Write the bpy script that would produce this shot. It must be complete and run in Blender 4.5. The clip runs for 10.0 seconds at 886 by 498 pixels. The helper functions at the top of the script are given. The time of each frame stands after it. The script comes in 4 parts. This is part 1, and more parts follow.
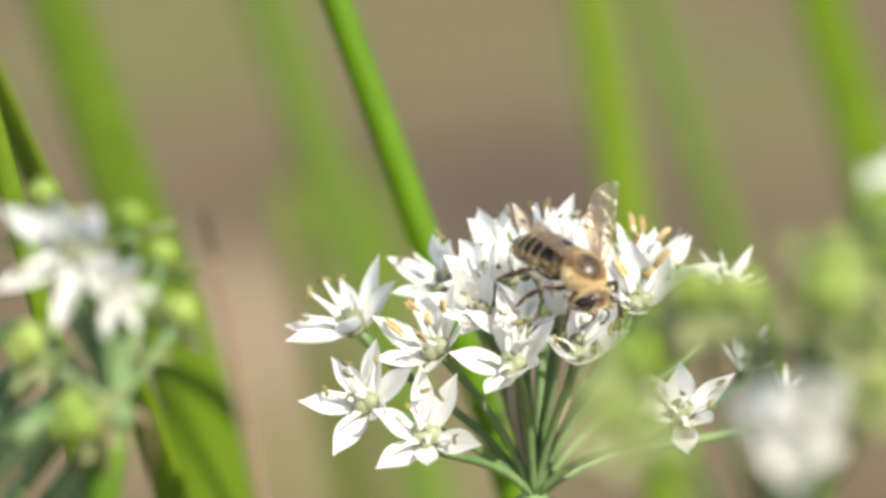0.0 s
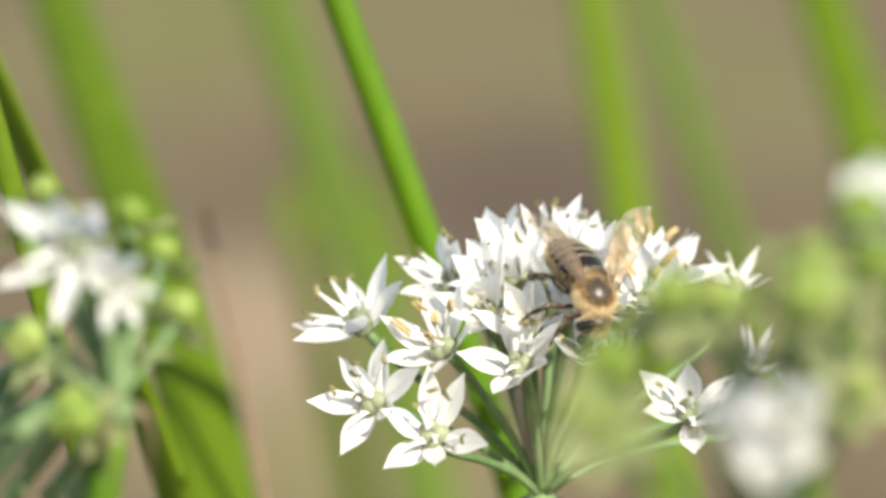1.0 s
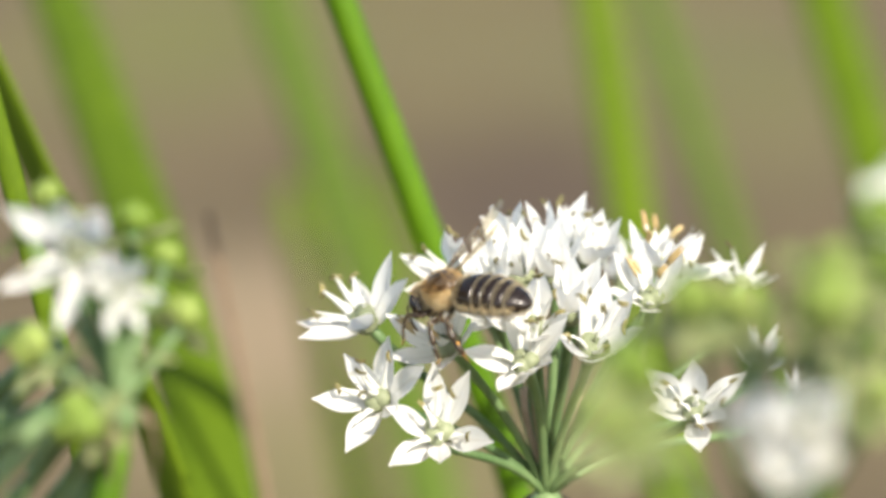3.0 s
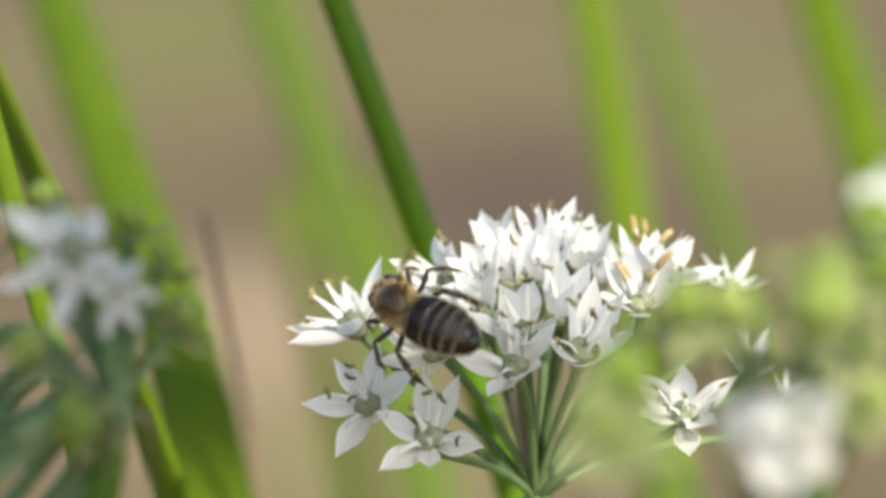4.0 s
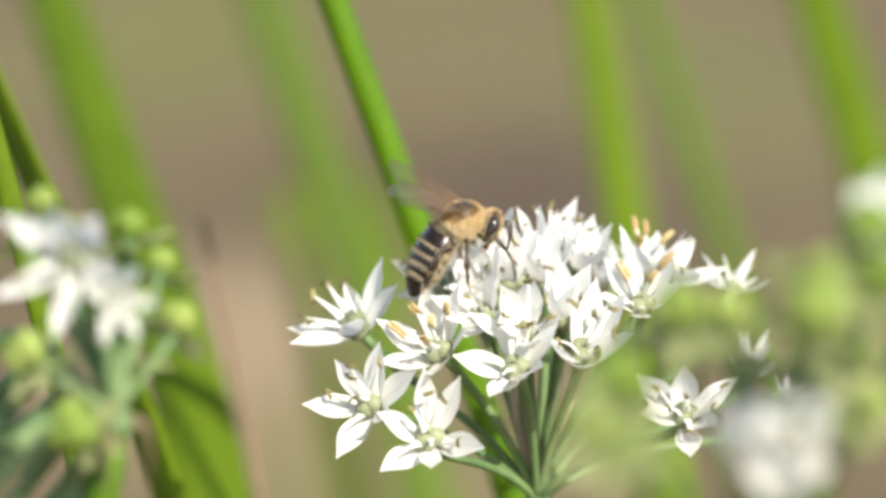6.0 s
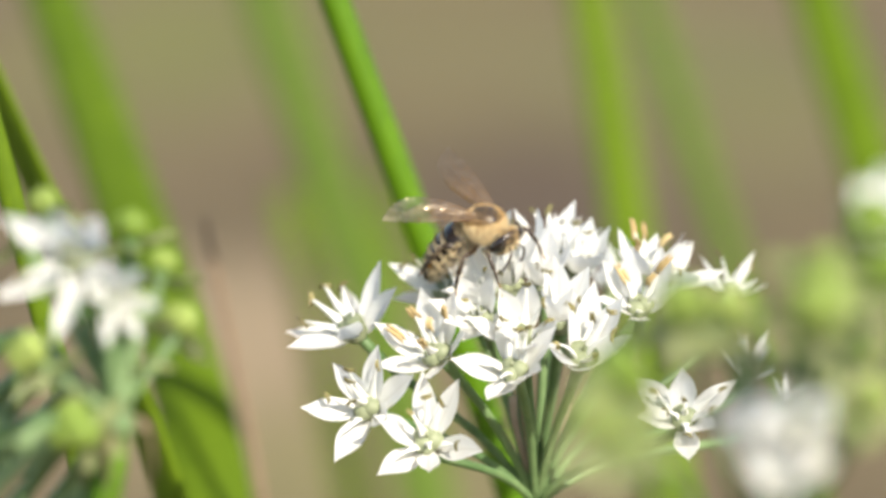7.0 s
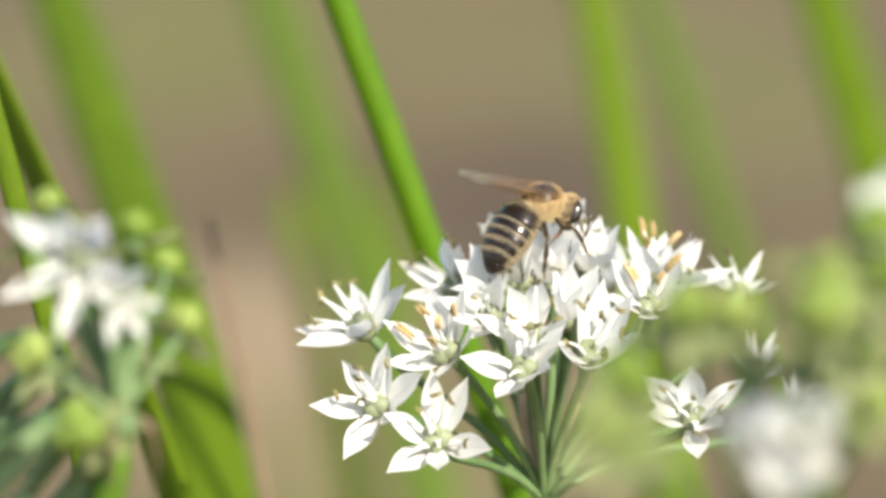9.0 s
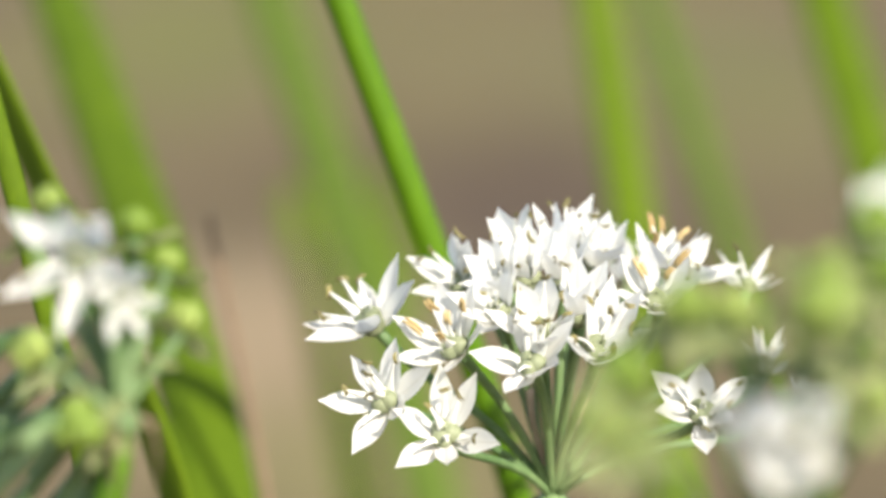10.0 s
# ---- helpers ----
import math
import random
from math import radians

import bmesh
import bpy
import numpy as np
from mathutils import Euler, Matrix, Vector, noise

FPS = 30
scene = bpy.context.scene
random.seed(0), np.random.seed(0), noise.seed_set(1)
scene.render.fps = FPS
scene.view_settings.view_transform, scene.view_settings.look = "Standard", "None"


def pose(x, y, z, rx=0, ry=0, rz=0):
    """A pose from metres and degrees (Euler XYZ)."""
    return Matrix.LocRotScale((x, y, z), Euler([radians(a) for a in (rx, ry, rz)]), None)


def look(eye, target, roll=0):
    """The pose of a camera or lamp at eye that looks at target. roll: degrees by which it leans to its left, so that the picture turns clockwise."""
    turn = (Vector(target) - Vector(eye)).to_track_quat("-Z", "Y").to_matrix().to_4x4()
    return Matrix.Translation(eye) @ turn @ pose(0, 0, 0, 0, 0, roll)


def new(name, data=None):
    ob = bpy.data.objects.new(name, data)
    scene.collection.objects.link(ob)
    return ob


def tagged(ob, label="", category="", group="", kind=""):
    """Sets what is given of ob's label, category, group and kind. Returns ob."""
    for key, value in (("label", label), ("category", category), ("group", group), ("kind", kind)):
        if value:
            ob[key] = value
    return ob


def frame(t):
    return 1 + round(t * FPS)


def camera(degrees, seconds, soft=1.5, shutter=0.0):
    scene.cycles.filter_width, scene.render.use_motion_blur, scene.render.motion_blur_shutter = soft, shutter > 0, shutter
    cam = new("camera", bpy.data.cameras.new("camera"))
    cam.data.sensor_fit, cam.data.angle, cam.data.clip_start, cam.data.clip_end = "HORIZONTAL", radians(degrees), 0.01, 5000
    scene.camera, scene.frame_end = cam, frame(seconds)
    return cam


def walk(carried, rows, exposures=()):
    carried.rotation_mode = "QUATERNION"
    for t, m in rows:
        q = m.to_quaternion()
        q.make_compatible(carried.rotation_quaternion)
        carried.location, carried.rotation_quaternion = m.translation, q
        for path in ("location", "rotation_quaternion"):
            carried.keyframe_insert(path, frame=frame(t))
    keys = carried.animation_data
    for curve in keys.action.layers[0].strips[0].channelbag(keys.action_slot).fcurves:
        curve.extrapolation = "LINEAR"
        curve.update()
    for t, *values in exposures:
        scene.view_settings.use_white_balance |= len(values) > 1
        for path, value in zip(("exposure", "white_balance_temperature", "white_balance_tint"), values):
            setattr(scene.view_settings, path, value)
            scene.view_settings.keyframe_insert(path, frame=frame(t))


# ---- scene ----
# ---- camera ----
cam = camera(16.0, 10.0, soft=3.4, shutter=0.5)
cam.data.dof.use_dof = True
cam.data.dof.focus_distance = 0.3045
cam.data.dof.aperture_fstop = 14.0
walk(cam, [
    (0.0, pose(0.0000, -0.3105, 0.5274, 76.000, 0, 0.000)),
    (0.5, pose(0.0000, -0.3105, 0.5274, 76.000, 0, 0.000)),
    (1.0, pose(0.0000, -0.3105, 0.5274, 75.969, 0, 0.031)),
    (1.5, pose(0.0000, -0.3105, 0.5274, 76.031, 0, 0.000)),
    (2.0, pose(0.0000, -0.3105, 0.5274, 76.031, 0, 0.082)),
    (2.5, pose(0.0000, -0.3105, 0.5274, 75.990, 0, 0.102)),
    (4.0, pose(0.0000, -0.3105, 0.5274, 76.041, 0, 0.010)),
    (4.5, pose(0.0000, -0.3105, 0.5274, 76.051, 0, 0.000)),
    (5.0, pose(0.0000, -0.3105, 0.5274, 76.051, 0, 0.010)),
    (5.5, pose(0.0000, -0.3105, 0.5274, 76.071, 0, -0.020)),
    (7.0, pose(0.0000, -0.3105, 0.5274, 76.133, 0, 0.020)),
    (7.5, pose(0.0000, -0.3105, 0.5274, 76.112, 0, 0.102)),
    (8.0, pose(0.0000, -0.3105, 0.5274, 76.061, 0, 0.031)),
    (8.5, pose(0.0000, -0.3105, 0.5274, 76.082, 0, 0.082)),
    (9.0, pose(0.0000, -0.3105, 0.5274, 76.122, 0, 0.092)),
    (9.5, pose(0.0000, -0.3105, 0.5274, 76.112, 0, 0.092)),
    (10.0, pose(0.0000, -0.3105, 0.5274, 76.071, 0, 0.102)),
], exposures=((0.0, 0.70, 7250.0, 10.5), (10.0, 0.70, 7250.0, 10.5)))

# ---- light ----
SUN_TURN, SUN_HEIGHT = 150.0, 41.0   # compass turn from +y (clockwise) and height of the sun
world = bpy.data.worlds.new("sky")
scene.world = world
world.use_nodes = True
sky = world.node_tree.nodes.new("ShaderNodeTexSky")
sky.sky_type = "NISHITA"
sky.sun_disc = False
sky.sun_elevation = radians(SUN_HEIGHT)
sky.sun_rotation = radians(SUN_TURN)
background = world.node_tree.nodes["Background"]
background.inputs["Strength"].default_value = 0.15
world.node_tree.links.new(sky.outputs["Color"], background.inputs["Color"])
sun = new("sun", bpy.data.lights.new("sun", "SUN"))
sun.data.energy = 4.9
sun.data.angle = radians(0.53)
sun.data.color = (1.0, 0.97, 0.92)
a, e = radians(SUN_TURN), radians(SUN_HEIGHT)
sun.matrix_world = look((math.sin(a) * math.cos(e) * 3, math.cos(a) * math.cos(e) * 3, math.sin(e) * 3 + 0.4), (0, 0, 0.4))


# ---- materials ----
def material(name, low, high, scale, rough=0.5, bump=0.0, fine=6.0, translucent=0.0, coat=0.0, per_object=0.0, stretch=(1, 1, 1)):
    """A surface between two colours: blotches of one scale (per metre) with a finer grain over them."""
    m = bpy.data.materials.new(name)
    m.use_nodes = True
    nodes, links = m.node_tree.nodes, m.node_tree.links
    shader = nodes["Principled BSDF"]
    place = nodes.new("ShaderNodeTexCoord")
    mapping = nodes.new("ShaderNodeMapping")
    mapping.inputs["Scale"].default_value = stretch
    links.new(place.outputs["Object"], mapping.inputs["Vector"])
    blotch = nodes.new("ShaderNodeTexNoise")
    blotch.inputs["Scale"].default_value = scale
    blotch.inputs["Detail"].default_value = 3.0
    grain = nodes.new("ShaderNodeTexNoise")
    grain.inputs["Scale"].default_value = scale * fine
    grain.inputs["Detail"].default_value = 4.0
    for n in (blotch, grain):
        links.new(mapping.outputs["Vector"], n.inputs["Vector"])
    blend = nodes.new("ShaderNodeMix")
    blend.inputs["Factor"].default_value = 0.4
    links.new(blotch.outputs["Fac"], blend.inputs[2])
    links.new(grain.outputs["Fac"], blend.inputs[3])
    last = blend.outputs[0]
    if per_object:
        info = nodes.new("ShaderNodeObjectInfo")
        add = nodes.new("ShaderNodeMath")
        add.operation = "MULTIPLY_ADD"
        add.inputs[1].default_value = per_object
        links.new(info.outputs["Random"], add.inputs[0])
        links.new(last, add.inputs[2])
        shift = nodes.new("ShaderNodeMath")
        shift.operation = "SUBTRACT"
        shift.inputs[1].default_value = per_object * 0.5
        links.new(add.outputs[0], shift.inputs[0])
        last = shift.outputs[0]
    ramp = nodes.new("ShaderNodeValToRGB")
    ramp.color_ramp.elements[0].position, ramp.color_ramp.elements[1].position = 0.32, 0.68
    ramp.color_ramp.elements[0].color, ramp.color_ramp.elements[1].color = (*low, 1), (*high, 1)
    links.new(last, ramp.inputs["Fac"])
    links.new(ramp.outputs["Color"], shader.inputs["Base Color"])
    shader.inputs["Roughness"].default_value = rough
    shader.inputs["Specular IOR Level"].default_value = 0.5 if rough < 0.4 else 0.25
    shader.inputs["Coat Weight"].default_value = coat
    if bump:
        relief = nodes.new("ShaderNodeBump")
        relief.inputs["Strength"].default_value = 0.6
        relief.inputs["Distance"].default_value = bump
        links.new(grain.outputs["Fac"], relief.inputs["Height"])
        links.new(relief.outputs["Normal"], shader.inputs["Normal"])
    if translucent:
        thin = nodes.new("ShaderNodeBsdfTranslucent")
        links.new(ramp.outputs["Color"], thin.inputs["Color"])
        both = nodes.new("ShaderNodeMixShader")
        both.inputs[0].default_value = translucent
        links.new(shader.outputs[0], both.inputs[1])
        links.new(thin.outputs[0], both.inputs[2])
        links.new(both.outputs[0], nodes["Material Output"].inputs["Surface"])
    return m


SOIL = material("dry_soil", (0.0760, 0.0570, 0.0306), (0.1485, 0.1128, 0.0620), 4.0, 0.95, 0.01, 9.0)


def patch(mat, centre, size, colour, strength):
    """Blends a patch of another colour into the soil, with a ragged edge."""
    nodes, links = mat.node_tree.nodes, mat.node_tree.links
    shader = nodes["Principled BSDF"]
    before = shader.inputs["Base Color"].links[0].from_socket
    place = nodes.new("ShaderNodeTexCoord")
    ragged = nodes.new("ShaderNodeTexNoise")
    ragged.inputs["Scale"].default_value = 9.0
    links.new(place.outputs["Object"], ragged.inputs["Vector"])
    shift = nodes.new("ShaderNodeMixRGB")
    shift.blend_type = "LINEAR_LIGHT"
    shift.inputs[0].default_value = 0.06
    links.new(place.outputs["Object"], shift.inputs[1])
    links.new(ragged.outputs["Color"], shift.inputs[2])
    mapping = nodes.new("ShaderNodeMapping")
    mapping.inputs["Location"].default_value = (-centre[0] / size[0], -centre[1] / size[1], 0)
    mapping.inputs["Scale"].default_value = (1 / size[0], 1 / size[1], 0)
    links.new(shift.outputs[0], mapping.inputs["Vector"])
    ring = nodes.new("ShaderNodeTexGradient")
    ring.gradient_type = "SPHERICAL"
    links.new(mapping.outputs["Vector"], ring.inputs["Vector"])
    ramp = nodes.new("ShaderNodeValToRGB")
    ramp.color_ramp.elements[1].position = 0.7
    ramp.color_ramp.elements[1].color = (strength, strength, strength, 1)
    links.new(ring.outputs["Fac"], ramp.inputs["Fac"])
    blend = nodes.new("ShaderNodeMixRGB")
    links.new(ramp.outputs["Color"], blend.inputs[0])
    links.new(before, blend.inputs[1])
    blend.inputs[2].default_value = (*colour, 1)
    links.new(blend.outputs[0], shader.inputs["Base Color"])


# this first, darker patch is shade put into the soil colour
patch(SOIL, (0.062, 2.000, 0.0), (0.16, 0.45), (0.07, 0.0487, 0.0339), 0.9)
patch(SOIL, (-0.117, 1.574, 0.0), (0.14, 0.30), (0.2362, 0.1795, 0.1115), 0.9)
patch(SOIL, (0.009, 2.653, 0.0), (0.25, 0.60), (0.1257, 0.1068, 0.0457), 0.8)
patch(SOIL, (-0.258, 2.683, 0.0), (0.22, 0.60), (0.1181, 0.1181, 0.0378), 0.9)
patch(SOIL, (0.242, 2.479, 0.0), (0.20, 0.60), (0.1181, 0.1134, 0.0425), 0.8)
patch(SOIL, (-0.044, 1.314, 0.0), (0.14, 0.22), (0.1748, 0.1559, 0.0662), 0.8)
TEPAL = material("white_tepal", (0.87, 0.873, 0.85), (0.94, 0.94, 0.92), 700.0, 0.6, 0.00004, 5.0, 0.49, per_object=0.25, stretch=(3, 0.5, 1))
FILAMENT = material("white_filament", (0.72, 0.74, 0.70), (0.84, 0.84, 0.80), 900.0, 0.5, translucent=0.2)
OVARY = material("green_ovary", (0.15, 0.175, 0.10), (0.25, 0.28, 0.17), 900.0, 0.45, 0.00005, per_object=0.3)
ANTHER_FRESH = material("fresh_anther", (0.34, 0.25, 0.115), (0.50, 0.39, 0.20), 1500.0, 0.85, 0.0001, per_object=0.5)
ANTHER_SPENT = material("spent_anther", (0.12, 0.11, 0.05), (0.27, 0.24, 0.105), 1500.0, 0.85, 0.0001, per_object=0.8)
PEDICEL = material("green_pedicel", (0.07, 0.133, 0.049), (0.154, 0.231, 0.098), 300.0, 0.45, per_object=0.4, stretch=(1, 1, 0.3))
PEDICEL_BROWN = material("withered_pedicel", (0.224, 0.16, 0.112), (0.368, 0.288, 0.216), 400.0, 0.7, per_object=0.4)
SCAPE = material("green_scape", (0.044, 0.114, 0.002), (0.086, 0.187, 0.003), 120.0, 0.5, 0.00004, 8.0, 0.08, stretch=(3, 3, 0.3))
LEAF = material("chive_leaf", (0.072, 0.128, 0.002), (0.114, 0.188, 0.004), 60.0, 0.8, 0.00005, 8.0, 0.25, per_object=0.2, stretch=(3, 3, 0.25))
LEAF_DULL = material("dull_chive_leaf", (0.072, 0.122, 0.012), (0.112, 0.175, 0.026), 60.0, 0.7, 0.00005, 8.0, 0.25, per_object=0.2, stretch=(3, 3, 0.25))
CAPSULE = material("seed_capsule", (0.15, 0.235, 0.035), (0.29, 0.37, 0.10), 500.0, 0.5, 0.00008, translucent=0.2, per_object=0.5)
WITHERED = material("withered_tepal", (0.17, 0.22, 0.075), (0.35, 0.385, 0.19), 700.0, 0.8, translucent=0.3, per_object=0.4)
STRAW = material("dry_stalk", (0.12, 0.08, 0.05), (0.22, 0.155, 0.10), 200.0, 0.8, 0.0001, stretch=(1, 1, 0.2))


def veined(mat, colour, strength, width):
    """A faint midrib along the middle of a petal whose length runs along its own y."""
    nodes, links = mat.node_tree.nodes, mat.node_tree.links
    shader = nodes["Principled BSDF"]
    before = shader.inputs["Base Color"].links[0].from_socket
    place = nodes.new("ShaderNodeTexCoord")
    split = nodes.new("ShaderNodeSeparateXYZ")
    links.new(place.outputs["Object"], split.inputs[0])
    size = nodes.new("ShaderNodeMath")
    size.operation = "ABSOLUTE"
    links.new(split.outputs["X"], size.inputs[0])
    fall = nodes.new("ShaderNodeMapRange")
    fall.inputs["From Min"].default_value, fall.inputs["From Max"].default_value = 0.0, width
    fall.inputs["To Min"].default_value, fall.inputs["To Max"].default_value = strength, 0.0
    links.new(size.outputs[0], fall.inputs["Value"])
    blend = nodes.new("ShaderNodeMixRGB")
    links.new(fall.outputs["Result"], blend.inputs[0])
    links.new(before, blend.inputs[1])
    blend.inputs[2].default_value = (*colour, 1)
    links.new(blend.outputs[0], shader.inputs["Base Color"])


veined(TEPAL, (0.52, 0.50, 0.44), 0.6, 0.00016)


# ---- mesh helpers ----
def part(name, bm, mat, parent=None, label="", m=None, smooth=True):
    """Links a bmesh as one mesh object under a thing or a part."""
    data = bpy.data.meshes.new(name)
    bm.normal_update()
    bm.to_mesh(data)
    bm.free()
    data.materials.append(mat)
    if smooth:
        data.shade_smooth()
    return hang(name, data, parent, label, m)


def hang(name, data, parent=None, label="", m=None):
    ob = new(name, data)
    ob.parent = parent
    if m is not None:
        ob.matrix_basis = m
    return tagged(ob, label)


def mesh_of(bm, mat, name):
    data = bpy.data.meshes.new(name)
    bm.normal_update()
    bm.to_mesh(data)
    bm.free()
    data.materials.append(mat)
    data.shade_smooth()
    return data


def aim(place, z, spin=0.0):
    """A pose at place whose z axis points along z."""
    q = Vector(z).normalized().to_track_quat("Z", "Y").to_matrix().to_4x4()
    return Matrix.Translation(place) @ q @ Matrix.Rotation(radians(spin), 4, "Z")


def face(place, z, spin=0.0):
    """A pose at place whose z axis points along z and whose y axis leans upward."""
    z = Vector(z).normalized()
    x = Vector((0, 0.242, 0.970)).cross(z).normalized()
    m = Matrix((x, z.cross(x), z)).transposed().to_4x4()
    return Matrix.Translation(place) @ m @ Matrix.Rotation(radians(spin), 4, "Z")


def bezier(p0, p1, p2, p3, n):
    pts = []
    for i in range(n + 1):
        s = i / n
        pts.append(p0 * (1 - s) ** 3 + p1 * 3 * s * (1 - s) ** 2 + p2 * 3 * s * s * (1 - s) + p3 * s ** 3)
    return pts


def tube(points, radii, sides=8, flat=1.0, bm=None, across=None):
    """A closed tapered tube along points; flat squeezes it across one axis."""
    bm = bm or bmesh.new()
    rings = []
    side = None
    for i, p in enumerate(points):
        a = points[max(i - 1, 0)]
        b = points[min(i + 1, len(points) - 1)]
        t = (b - a).normalized()
        if side is None:
            side = Vector(across) if across else (Vector((0, 1, 0)) if abs(t.y) < 0.9 else Vector((1, 0, 0)))
        side = (side - t * side.dot(t)).normalized()
        up = t.cross(side)
        r = radii[i] if hasattr(radii, "__len__") else radii
        rings.append([bm.verts.new(p + side * r * math.cos(2 * math.pi * j / sides) + up * r * flat * math.sin(2 * math.pi * j / sides)) for j in range(sides)])
    for u, v in zip(rings, rings[1:]):
        for j in range(sides):
            bm.faces.new((u[j], u[(j + 1) % sides], v[(j + 1) % sides], v[j]))
    bm.faces.new(rings[0][::-1])
    bm.faces.new(rings[-1])
    return bm


def ball(bm, centre, size, u=12, v=8, turn=None):
    m = Matrix.Translation(centre) @ (turn or Matrix.Identity(4)) @ Matrix.Diagonal((*size, 1))
    bmesh.ops.create_uvsphere(bm, u_segments=u, v_segments=v, radius=1.0, matrix=m)
    return bm


# ---- floret pieces, in metres ----
def tepal_mesh(length, width, bow, fold, twist, name, mat=TEPAL, lean=0.0):
    """A pointed boat-shaped tepal whose chord runs along +y, cupped below it on its way, its margins raised by fold and its tip leaning aside."""
    bm = bmesh.new()
    n, k = 10, 6
    grid = []
    phase = random.uniform(0, 6.28)
    for i in range(n + 1):
        s = i / n
        y = 0.0009 + (length - 0.0009) * s
        z = -0.0005 * (1 - s) - bow * length * 4 * s * (1 - s) * (1.5 - s)
        w = width * 0.5 * math.sin(math.pi * min(1.0, 0.10 + 0.90 * s) ** 0.95) ** (0.66 + 0.60 * s) + 0.00003
        row = []
        for j in range(k + 1):
            c = j / k * 2 - 1
            lift = fold * w * (abs(c) ** 1.6) + 0.05 * w * math.sin(phase + 9 * s + 2 * c) * abs(c)
            row.append(Vector((c * w + lean * length * s * s, y, z + lift + twist * c * w * s)))
        grid.append(row)
    skin = [[bm.verts.new(p) for p in row] for row in grid]
    for i in range(n):
        for j in range(k):
            bm.faces.new((skin[i][j], skin[i][j + 1], skin[i + 1][j + 1], skin[i + 1][j]))
    return mesh_of(bm, mat, name)


random.seed(4)
TEPALS = [tepal_mesh(0.0066, 0.00240 * random.uniform(0.88, 1.12), random.uniform(0.01, 0.07), random.uniform(0.15, 0.5), random.uniform(-0.22, 0.22), "tepal", TEPAL, random.uniform(-0.05, 0.05)) for _ in range(14)]


WITHERED_TEPALS = [tepal_mesh(0.0040, 0.0017, 0.10, 0.6, 0.4, "withered_tepal", WITHERED, 0.1 * i - 0.1) for i in range(3)]


def filament_mesh(length, bow):
    """A white filament along +y, broad at its foot and fine at its tip."""
    bm = bmesh.new()
    pts, rad = [], []
    for i in range(7):
        u = i / 6
        pts.append(Vector((0, 0.0007 + (length - 0.0007) * u, bow * length * 4 * u * (1 - u))))
        rad.append(0.00070 * (1 - u) ** 1.7 + 0.00011)
    tube(pts, rad, 6, 0.3, bm, (1, 0, 0))
    return mesh_of(bm, FILAMENT, "filament"), pts[-1]


FILAMENTS = [filament_mesh(0.0046, 0.03), filament_mesh(0.0046, 0.07), filament_mesh(0.0046, -0.02)]


def anther_mesh(size, mat, bend=0.0):
    """Two slim pollen sacs side by side, curved a little."""
    bm = bmesh.new()
    for c in (-1, 1):
        pts = [Vector((c * size * 0.09, size * (k / 4 - 0.5), -bend * size * (k / 4 - 0.5) ** 2)) for k in range(5)]
        tube(pts, [size * w for w in (0.04, 0.09, 0.10, 0.09, 0.04)], 7, 1.0, bm, (1, 0, 0))
    return mesh_of(bm, mat, "anther")


FRESH = [anther_mesh(0.0024, ANTHER_FRESH, 0.3), anther_mesh(0.0021, ANTHER_FRESH, 0.5), anther_mesh(0.0018, ANTHER_FRESH, 0.8)]
SPENT = [anther_mesh(0.0011, ANTHER_SPENT, 1.2), anther_mesh(0.0013, ANTHER_SPENT, 0.9)]


def ovary_mesh(size=0.00146):
    bm = bmesh.new()
    for j in range(3):
        a = 2 * math.pi * j / 3
        ball(bm, (math.cos(a) * size * 0.34, math.sin(a) * size * 0.34, size * 0.62), (size * 0.68, size * 0.68, size * 0.64), 12, 8)
    ball(bm, (0, 0, 0.00005), (size * 0.7, size * 0.7, size * 0.45), 10, 6)
    tube([Vector((0, 0, size * 1.1)), Vector((0, 0, size * 2.0))], [0.00012, 0.00007], 6, 1.0, bm)
    return mesh_of(bm, OVARY, "floret")


OVARY_MESH = ovary_mesh()


